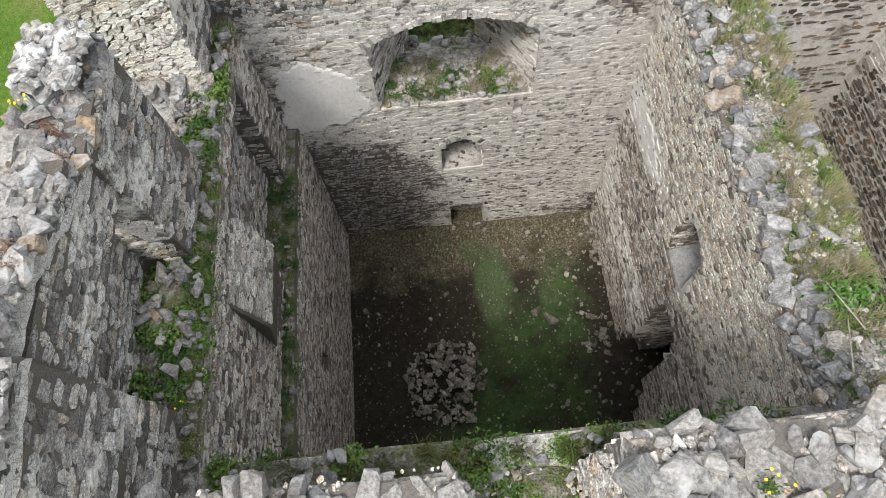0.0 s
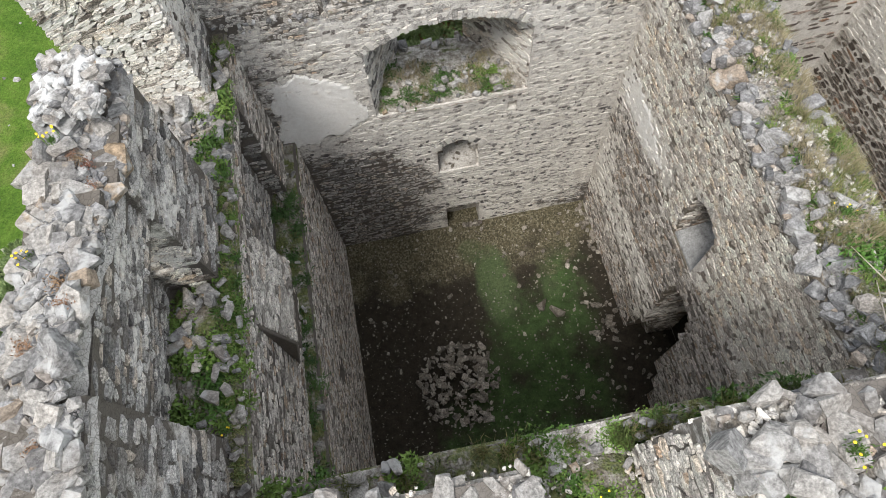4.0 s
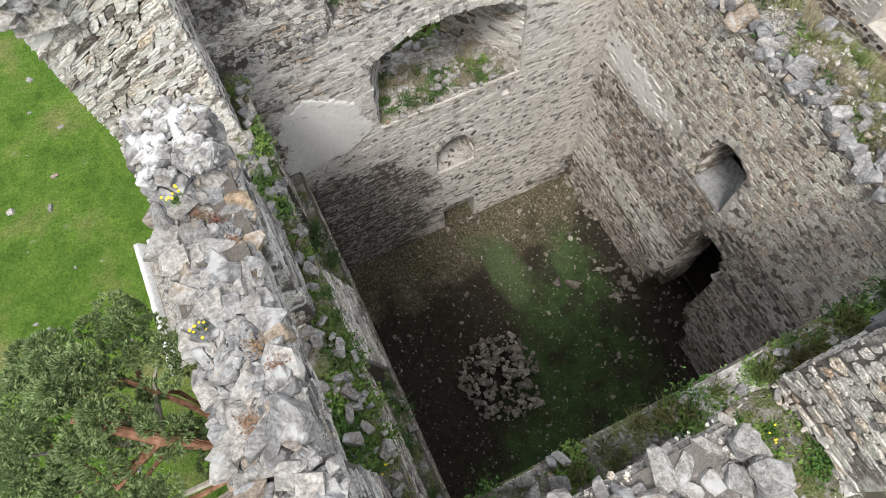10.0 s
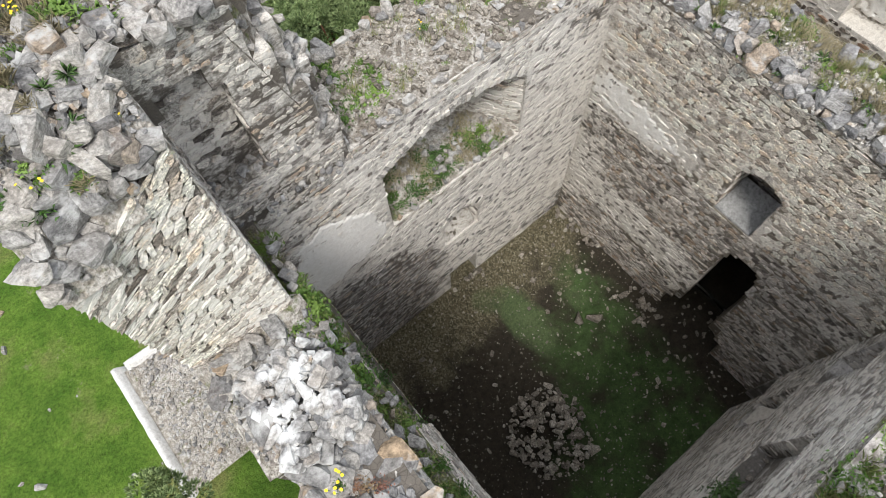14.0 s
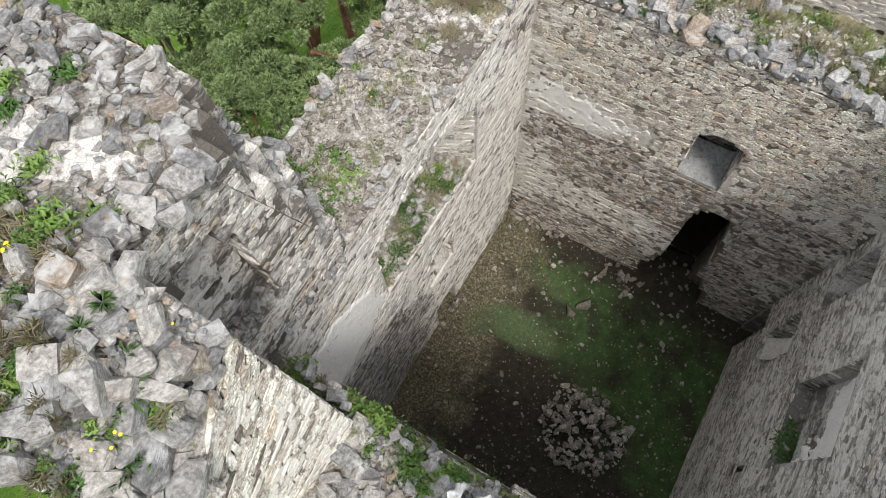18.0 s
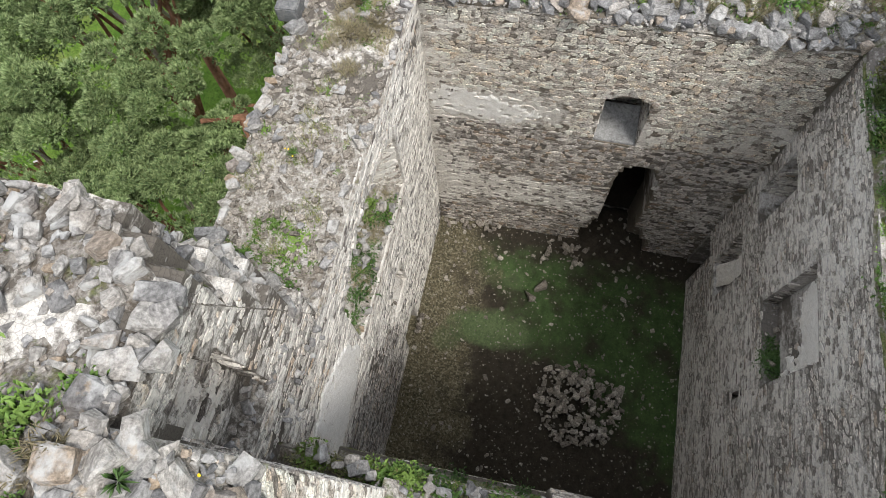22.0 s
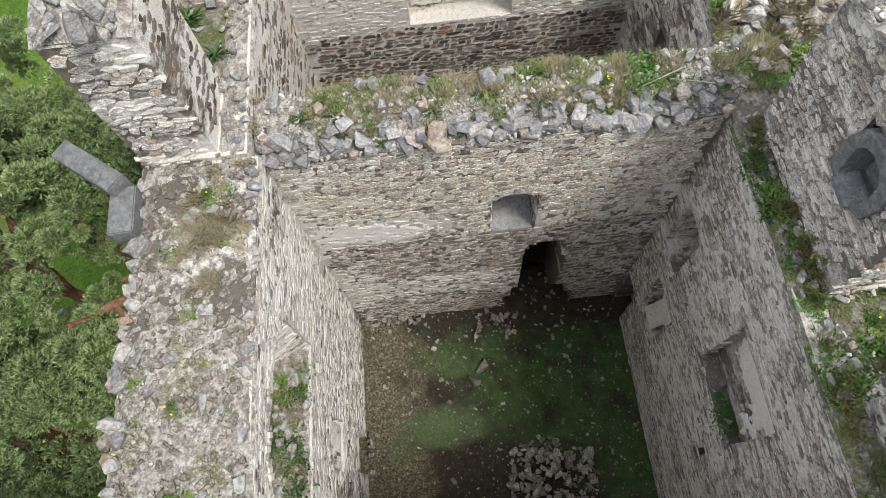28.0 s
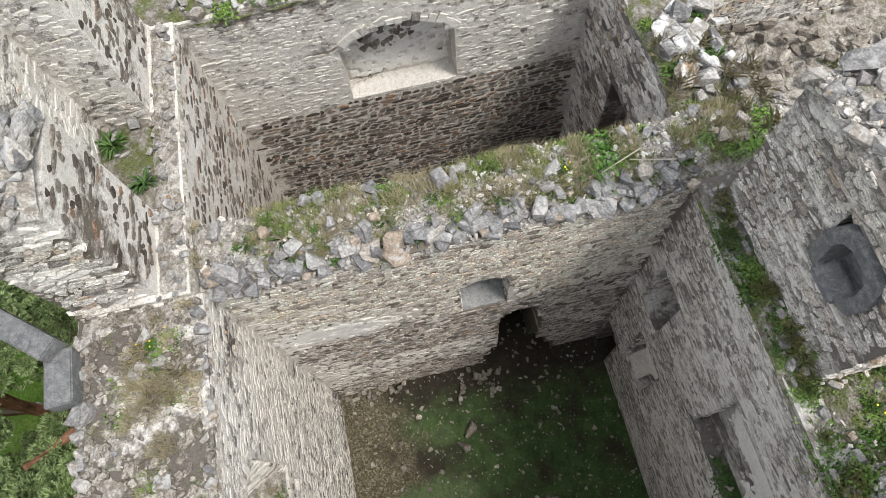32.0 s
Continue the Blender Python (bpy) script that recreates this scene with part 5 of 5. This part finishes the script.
WEEDS = [leaves_mesh("weed", 120, 0.105, 0.032, 0.085, (0.2, 1.3), LEAF, 100 + i) for i in range(5)]
DARKS = [leaves_mesh("weed", 130, 0.075, 0.028, 0.09, (0.1, 1.2), LEAF_DARK, 110 + i) for i in range(4)]
ROSETTES = [leaves_mesh("rosette", 30, 0.24, 0.034, 0.01, (0.25, 1.0), LEAF_DARK, 120 + i) for i in range(3)]
BUSHES = [leaves_mesh("shrub", 420, 0.11, 0.045, 0.16, (0.0, 1.4), SHRUB, 130 + i) for i in range(3)]
TUFTS = [leaves_mesh("grass_tuft", 55, 0.26, 0.012, 0.05, (0.7, 1.5), BLADE, 140 + i) for i in range(4)]
DRYS = [leaves_mesh("dry_grass_tuft", 55, 0.28, 0.012, 0.06, (0.6, 1.5), DRY, 150 + i) for i in range(3)]
REDS = [leaves_mesh("stonecrop", 70, 0.05, 0.02, 0.06, (0.1, 1.2), RED, 160 + i) for i in range(2)]
PLANT_TEXT = {"weed": ("leafy green weed growing between the stones", "weed"), "rosette": ("dark green rosette of long pointed leaves", "plant"),
              "shrub": ("small bushy green shrub on the wall top", "shrub"), "grass_tuft": ("thin green grass tuft on the wall top", "grass"),
              "dry_grass_tuft": ("dry straw-coloured grass tuft", "grass"), "stonecrop": ("reddish stonecrop cushion on the stones", "plant")}


UNDERGROWTH, PLANTED = [], collections.Counter()


def plant(meshes, x, y, z, s, seed):
    me = meshes[seed % len(meshes)]
    kind = me.name.split(".")[0]
    PLANTED[kind] += 1
    if kind == "weed" and PLANTED[kind] % 3 == 0:
        UNDERGROWTH.append((me, Matrix.LocRotScale((x, y, z), Euler((0, 0, seed * 1.7)), (s, s, s))))
        return None
    ob = new(kind, me)
    ob.matrix_basis = Matrix.LocRotScale((x, y, z), Euler((0, 0, seed * 1.7)), (s, s, s * (0.85 + 0.3 * ((seed * 7) % 10) / 10)))
    return tagged(ob, PLANT_TEXT[kind][0], PLANT_TEXT[kind][1], kind + "s on the walls")


def plants(meshes, n, x0, x1, y0, y1, height, size, amp=0.06, seed=1):
    r = np.random.default_rng(seed)
    for i in range(n):
        x, y = r.uniform(x0, x1), r.uniform(y0, y1)
        plant(meshes, x, y, height(x, y) + rough(x, y, amp) - 0.02, r.uniform(*size), seed * 31 + i)


def blades(owner, n, x0, x1, y0, y1, height, long, material, amp=0.06, seed=1, patch=None, name="grass"):
    """Short grass over a crown, one object."""
    r = np.random.default_rng(seed)
    vs, fs = [], []
    while len(fs) < n:
        x, y = r.uniform(x0, x1), r.uniform(y0, y1)
        if patch is not None and noise.noise((x * 1.6, y * 1.6, seed)) < patch:
            continue
        z = height(x, y) + rough(x, y, amp)
        for _ in range(9):
            a, L = r.uniform(0, 6.283), r.uniform(0.5, 1.1) * long
            bx, by = x + r.normal(0, 0.03), y + r.normal(0, 0.03)
            tip = (bx + math.cos(a) * L * 0.55, by + math.sin(a) * L * 0.55, z + L * r.uniform(0.4, 1.0))
            k = len(vs)
            vs += [(bx - 0.006 * math.sin(a), by + 0.006 * math.cos(a), z - 0.01), (bx + 0.006 * math.sin(a), by - 0.006 * math.cos(a), z - 0.01), tip]
            fs.append((k, k + 1, k + 2))
    return tagged(new(name, quick_mesh(name, vs, fs, material)), "short grass grown over the wall top", "grass", kind="stuff")


def flowers(x, y, z, n, spread, stem, seed, head=0.015):
    r = np.random.default_rng(seed)
    ob = tagged(new("flowering_weed", None), "yellow-flowered weed with green leaves among stones", "flower", "yellow flowering weeds")
    ob.location = (x, y, z)
    f = new("foliage", WEEDS[seed % 5])
    f.parent, f.scale = ob, (spread * 5, spread * 5, stem * 5)
    for i in range(n):
        px, py, pz = r.normal(0, spread), r.normal(0, spread), stem * r.uniform(0.7, 1.2)
        st = bmesh.new()
        bmesh.ops.create_cone(st, cap_ends=False, segments=4, radius1=0.004, radius2=0.003, depth=pz, matrix=Matrix.Translation((px, py, pz / 2)))
        part("stem", st, LEAF, ob)
        h = new("flower_head", HEAD)
        h.parent = ob
        h.matrix_basis = Matrix.LocRotScale((px, py, pz), Euler((r.normal(0, 0.3), r.normal(0, 0.3), 0)), (head / 0.024,) * 3)


bm = bmesh.new()
c0 = bm.verts.new((0, 0, 0.006))
rim = [bm.verts.new((0.024 * (1 if i % 2 else 0.8) * math.cos(i * 0.3927), 0.024 * (1 if i % 2 else 0.8) * math.sin(i * 0.3927), 0.002)) for i in range(16)]
for i in range(16):
    bm.faces.new((c0, rim[i], rim[(i + 1) % 16]))
HEAD = bpy.data.meshes.new("flower_head")
bm.to_mesh(HEAD)
bm.free()
HEAD.materials.append(YELLOW)

# crown of the east wall
blades("wall_east", 9000, 0.25, 1.27, -8.5, 0.1, e_top, 0.2, BLADE, 0.08, 1, 0.05)
blades("wall_east", 10000, 0.2, 1.27, -8.5, 0.1, e_top, 0.24, DRY, 0.08, 2, 0.05, "dry_grass")
plants(WEEDS, 56, 0.1, 1.1, -7.6, -0.2, lambda x, y: e_top(x, y) + 0.02, (0.4, 0.95), 0.08, 1)
plants(ROSETTES, 12, 0.2, 0.9, -7.6, -0.5, e_top, (0.7, 1.2), 0.08, 2)
plant(BUSHES, 0.75, -6.3, e_top(0.75, -6.3), 1.1, 1)
plants(BUSHES, 5, 0.4, 1.1, -9.2, -7.0, e_top, (0.5, 0.9), 0.08, 3)
# crown of the north wall
blades("wall_north", 2600, -6.1, -0.1, 0.1, 1.8, n_top, 0.13, BLADE, 0.07, 3, 0.18)
blades("wall_north", 4200, -2.2, -0.1, 0.1, 1.2, n_top, 0.2, DRY, 0.07, 4, 0.0, "dry_grass")
plants(WEEDS, 26, -6.1, -5.0, 0.2, 1.7, n_top, (0.5, 1.0), 0.07, 4)
plants(WEEDS, 14, -5.0, -1.5, 0.2, 1.7, n_top, (0.35, 0.7), 0.07, 5)
plants(WEEDS, 10, -1.6, -0.4, 0.4, 1.3, n_top, (0.7, 1.2), 0.07, 6)
plants(DRYS, 10, -1.4, -0.2, 0.1, 1.0, n_top, (0.6, 1.1), 0.07, 7)
# window sill in the north wall
plants(DARKS, 16, -5.4, -2.8, 0.15, 0.9, sillz, (0.8, 1.6), 0.08, 8)
plants(WEEDS, 12, -5.5, -2.6, 0.05, 0.6, sillz, (0.6, 1.2), 0.08, 9)
blades("wall_north", 4500, -5.6, -2.6, 0.1, 1.1, sillz, 0.14, DRY, 0.08, 5, 0.0, "dry_grass")
# ledges of the west wall
plants(WEEDS, 46, -8.24, -7.98, -7.6, -0.4, ledge, (0.5, 1.1), 0.06, 10)
plants(WEEDS, 26, -8.85, -8.1, -6.9, -5.0, ledge, (0.7, 1.4), 0.08, 11)
plants(WEEDS, 9, -8.5, -8.05, -3.0, -1.7, lambda x, y: 9.55, (0.7, 1.2), 0.08, 12)
plants(DARKS, 24, -8.3, -7.78, -7.4, -1.4, flat(5.95), (0.6, 1.4), 0.05, 13)
blades("wall_west", 3000, -8.25, -7.98, -7.7, -0.2, ledge, 0.12, BLADE, 0.06, 6)
# high crowns of the west wall and the corner
plants(REDS, 9, -9.1, -8.35, -7.5, -3.3, lambda x, y: ws_top(x, y) + 0.1, (0.5, 0.9), 0.1, 14)
plants(ROSETTES, 4, -9.3, -8.5, -0.95, -0.2, lambda x, y: wn_top(x, y) + 0.1, (0.45, 0.7), 0.1, 15)
plant(ROSETTES, -8.95, -0.8, 13.2, 1.25, 4)
plants(WEEDS, 60, -9.7, -7.9, 0.1, 3.6, lambda x, y: nw_top(x, y) + 0.06, (0.5, 1.1), 0.12, 16)
plants(WEEDS, 14, -8.1, -6.8, 1.3, 4.3, lambda x, y: nw_top(x, y) + 0.05, (0.6, 1.1), 0.1, 17)
plants(DRYS, 30, -9.6, -8.3, -0.1, 3.2, lambda x, y: nw_top(x, y) + 0.08, (0.5, 1.0), 0.1, 18)
blades("wall_north", 5000, -9.7, -8.3, 0.0, 3.5, nw_top, 0.16, DRY, 0.12, 7, 0.05, "dry_grass")
plants(WEEDS, 16, -9.7, -8.9, -1.1, 0.3, lambda x, y: wn_top(x, y) + 0.1, (0.4, 0.8), 0.1, 31)
plants(DRYS, 14, -9.7, -8.9, -1.1, 0.3, lambda x, y: wn_top(x, y) + 0.14, (0.4, 0.8), 0.1, 32)
for i, (x, y, z, n) in enumerate(((-8.55, 0.55, 13.45, 9), (-8.75, 0.75, 13.45, 6), (-9.35, -0.1, 13.2, 9), (-9.5, 0.35, 13.35, 7), (-8.5, -0.67, 13.1, 14), (-9.2, -0.9, 13.2, 4), (-8.75, -4.3, 12.5, 8), (-8.85, -5.6, 12.5, 8),
                                    (-8.2, -6.9, 9.6, 4), (0.55, -5.7, 9.7, 4), (-3.7, -8.6, 9.45, 5), (-2.2, -8.6, SB + 0.2, 6), (-3.9, 1.0, 9.7, 3), (-0.7, 0.7, 9.7, 4))):
    flowers(x, y, z, n, 0.05 if n > 7 else 0.09, 0.14, i)
# the south wall
plants(WEEDS, 40, -7.8, -0.2, -8.08, -7.75, s_led, (0.6, 1.3), 0.06, 19)
plants(WEEDS, 30, -4.6, -3.3, -9.4, -8.1, flat(9.35), (0.7, 1.5), 0.1, 20)
plants(TUFTS, 26, -7.5, -0.3, -8.05, -7.72, s_led, (0.7, 1.2), 0.06, 21)
plants(DARKS, 12, -2.8, -0.2, -8.05, -7.75, s_led, (0.8, 1.6), 0.06, 22)
plants(BUSHES, 4, -4.2, -2.9, -8.1, -7.8, s_led, (0.5, 0.8), 0.06, 23)
plants(WEEDS, 10, -3.1, -0.4, -9.4, -8.2, sb_top, (0.5, 1.0), 0.1, 24)
plants(DARKS, 10, -4.6, -4.0, -8.0, -7.75, flat(5.45), (0.7, 1.4), 0.02, 25)
plants(DARKS, 3, -0.9, -0.5, -8.1, -7.8, flat(4.9), (0.6, 1.0), 0.02, 26)
# other rooms
plants(WEEDS, 12, 1.3, 3.4, -9.0, -8.0, se_top, (0.8, 1.5), 0.12, 27)
plants(ROSETTES, 3, 2.0, 3.0, 0.7, 1.3, flat(9.65), (1.2, 1.7), 0.1, 28)
plants(WEEDS, 14, 5.3, 6.0, -6.5, -0.5, flat(9.55), (0.8, 1.5), 0.1, 29)
plants(DRYS, 18, 0.3, 2.6, -9.3, -7.6, lambda x, y: 9.5, (0.8, 1.4), 0.1, 30)


gv, gf, gn = {}, {}, {}
for me, m in UNDERGROWTH:
    key = me.materials[0].name
    co = np.empty(len(me.vertices) * 3, np.float32)
    me.vertices.foreach_get("co", co)
    M = np.array(m)
    gv.setdefault(key, []).append(co.reshape(-1, 3) @ M[:3, :3].T + M[:3, 3])
    ix = np.empty(len(me.loops), np.int32)
    me.loops.foreach_get("vertex_index", ix)
    gf.setdefault(key, []).append(ix.reshape(-1, 3) + gn.get(key, 0))
    gn[key] = gn.get(key, 0) + len(me.vertices)
for key in gv:
    tagged(new("undergrowth", quick_mesh("undergrowth", np.concatenate(gv[key]), np.concatenate(gf[key]), bpy.data.materials[key])), "low leafy green growth on walls and ledges", "weeds", kind="stuff")

# tall flowering stalk on the ledge of the south wall
stalk = tagged(new("flowering_stalk", None), "tall pale-green flowering stalk on the wall ledge", "plant")
stalk.location = (-2.75, -7.9, 9.3)
for i, (dx, dy, L) in enumerate(((0.05, 0.05, 0.75), (0.25, 0.0, 0.6), (-0.15, 0.1, 0.65), (0.12, 0.12, 0.55))):
    bm = bmesh.new()
    bmesh.ops.create_cone(bm, cap_ends=False, segments=5, radius1=0.008, radius2=0.003, depth=L, matrix=Matrix.Translation((dx, dy, 0)) @ Matrix.Rotation(0.25 * (i - 1.5), 4, "Y") @ Matrix.Translation((0, 0, L / 2)))
    part("stem", bm, LEAF, stalk)
    q = new("blossom", leaves_mesh("blossom", 60, 0.035, 0.02, 0.03, (0, 1.5), BLADE, 170 + i))
    q.parent = stalk
    q.location = (dx + 0.22 * (i - 1.5) * L, dy, L * 0.82)
    q.scale = (1, 1, 3)

# dry twigs lying on the crown of the east wall
for i, (a, b) in enumerate((((0.6, -6.9, 9.75), (0.35, -6.2, 9.72)), ((0.9, -7.2, 9.7), (0.75, -7.25, 10.3)), ((0.35, -7.4, 9.6), (0.5, -6.7, 9.65)))):
    bm = bmesh.new()
    d = Vector(b) - Vector(a)
    bmesh.ops.create_cone(bm, cap_ends=True, segments=5, radius1=0.012, radius2=0.005, depth=d.length)
    me = bpy.data.meshes.new("twig")
    bm.to_mesh(me)
    bm.free()
    me.materials.append(DEADWOOD)
    tw = new("twig", me)
    tw.matrix_basis = Matrix.Translation((Vector(a) + Vector(b)) / 2) @ d.to_track_quat("Z", "Y").to_matrix().to_4x4()
    tagged(tw, "dry bare twig on the overgrown wall top", "twig", "dry twigs")


# ------------------------------------------------------------------ trees
def tube(bm, pts, radii, seg=8):
    rings = []
    for i, p in enumerate(pts):
        p = Vector(p)
        d = (Vector(pts[min(i + 1, len(pts) - 1)]) - Vector(pts[max(i - 1, 0)])).normalized()
        a = d.orthogonal().normalized()
        b = d.cross(a)
        rings.append([bm.verts.new(p + (a * math.cos(6.2832 * k / seg) + b * math.sin(6.2832 * k / seg)) * radii[i]) for k in range(seg)])
    for q in range(len(rings) - 1):
        for k in range(seg):
            bm.faces.new((rings[q][k], rings[q][(k + 1) % seg], rings[q + 1][(k + 1) % seg], rings[q + 1][k]))


def needles(clumps, per, seed, long=0.09):
    """Needle tufts over the domes of the twigs: (centre, radius) for each clump."""
    r = np.random.default_rng(seed)
    V, F, n = [], [], 0
    for c, rad in clumps:
        d = r.normal(0, 1, (per, 3))
        d[:, 2] = np.abs(d[:, 2]) * 1.1 - 0.2
        d /= np.linalg.norm(d, axis=1)[:, None]
        base = c + d * rad * r.uniform(0.75, 1.0, (per, 1)) * (1, 1, 0.9)
        for k in range(5):
            w = d * 1.2 + r.normal(0, 0.5, (per, 3)) + (0, 0, 0.3)
            w /= np.linalg.norm(w, axis=1)[:, None]
            s = np.cross(w, r.normal(0, 1, (per, 3)))
            s /= np.linalg.norm(s, axis=1)[:, None]
            L = long * r.uniform(0.7, 1.3, (per, 1))
            tri = np.stack([base - s * 0.019, base + s * 0.019, base + w * L], 1)
            V.append(tri.reshape(-1, 3))
            F.append(np.arange(per * 3).reshape(-1, 3) + n)
            n += per * 3
    return np.concatenate(V), np.concatenate(F)


def pine(x, y, top, reach, lean, seed, clumps=75, per=150, flatten=0.6, label="spreading pine with dense dark green needles", trunk=None):
    r = np.random.default_rng(seed)
    ob = tagged(new("pine_tree", None), label, "tree", "pines beside the ruin")
    g = lie(x, y)
    ob.location = (x, y, g)
    h = top - g
    hub = trunk and [Vector(p) - ob.location for p in trunk]
    hub = hub or [Vector((lean[0] * t * t, lean[1] * t * t, h * 0.8 * t)) + Vector((0.15 * math.sin(5 * t + seed), 0.15 * math.cos(4 * t), 0)) for t in (0, 0.2, 0.4, 0.6, 0.8, 1.0)]
    bm = bmesh.new()
    tube(bm, hub, [0.26, 0.23, 0.2, 0.17, 0.13, 0.07], 10)
    part("trunk", bm, BARK, ob)
    boughs = []
    for i in range(max(6, clumps // 9)):
        a, q = i * 2.4 + r.normal(0, 0.2), math.sqrt((i + 0.5) / max(6, clumps // 9))
        boughs.append((lean[0] + q * reach * math.cos(a), lean[1] + q * reach * math.sin(a), h - reach * flatten * q * q * 1.2 - r.uniform(0, 0.9)))
    cs = []
    open_ground = ((-0.2, 4.9, 0.6),)  # between the pines bare limbs show
    for i in range(clumps):
        bx, by, bz = boughs[i % len(boughs)]
        a, q = r.uniform(0, 6.283), math.sqrt(r.random()) * reach * 0.3
        if any(math.hypot(x + bx + q * math.cos(a) - gx, y + by + q * math.sin(a) - gy) < gr for gx, gy, gr in open_ground):
            continue
        cs.append((np.array([bx + q * math.cos(a), by + q * math.sin(a), bz - 0.5 * q * q + r.normal(0, 0.2)]), r.uniform(0.16, 0.42)))
    for i, b in enumerate(boughs[:16]):
        c = Vector(b) - Vector((0, 0, 0.25))
        s = hub[3] if i % 3 == 0 else hub[4]
        mid = s.lerp(c, 0.5) + Vector((r.normal(0, 0.25), r.normal(0, 0.25), -0.25))
        bm = bmesh.new()
        tube(bm, [s, s.lerp(mid, 0.5) + Vector((0, 0, r.normal(0, 0.1))), mid, mid.lerp(c, 0.6) + Vector((r.normal(0, 0.1), 0, 0)), c], [0.09, 0.075, 0.06, 0.045, 0.02], 6)
        part("limb", bm, BARK if i % 4 else DEADWOOD, ob)
    V, F = needles(cs, per, seed)
    cr = new("crown", quick_mesh("crown", V, F, NEEDLE))
    cr.parent = ob


crown("ground", -3.5, 4.5, 2.0, 10.0, lambda x, y: lie(x, y) + 0.06, EARTH, 0.08, 0.4, 0.2, name="bare_earth")
pine(1.4, 8.2, 8.4, 3.4, (0.2, 0.2), 1, 420)
pine(0.6, 5.0, 5.0, 1.5, (-0.9, -0.2), 11, 20, label="bare-limbed reddish pine leaning at the wall", trunk=[(1.4, 4.2, -5.5), (1.2, 4.1, -1.0), (0.9, 4.2, 2.0), (0.4, 4.5, 3.6), (-0.4, 5.0, 4.6), (-1.0, 5.6, 5.2)])
pine(-3.2, 5.8, 5.6, 2.7, (0.2, 0.2), 2, 280)
pine(-1.8, 10.6, 5.6, 3.2, (-0.5, 0.4), 3, 320)
pine(3.8, 5.2, 6.4, 2.2, (0.0, 0.4), 4, 190)
pine(-6.0, 9.0, 3.6, 2.6, (0.3, 0.3), 5, 180)
pine(-10.6, -5.6, 6.6, 2.2, (-2.9, 2.6), 6, 150, label="leaning pine with a bare reddish limb beside the wall",
     trunk=[(-10.4, -6.2, -5.6), (-10.3, -6.0, -2.0), (-10.1, -5.6, 2.5), (-10.4, -5.1, 4.6), (-12.2, -4.1, 5.4), (-13.4, -3.2, 6.0)])
pine(-15.8, -6.0, 4.2, 2.4, (-0.6, 0.4), 7, 150)
pine(5.5, 10.5, 7.0, 3.2, (0.2, 0.3), 8, 200)
pine(-13.2, -8.6, 4.0, 2.0, (0.3, 0.2), 9, 120)
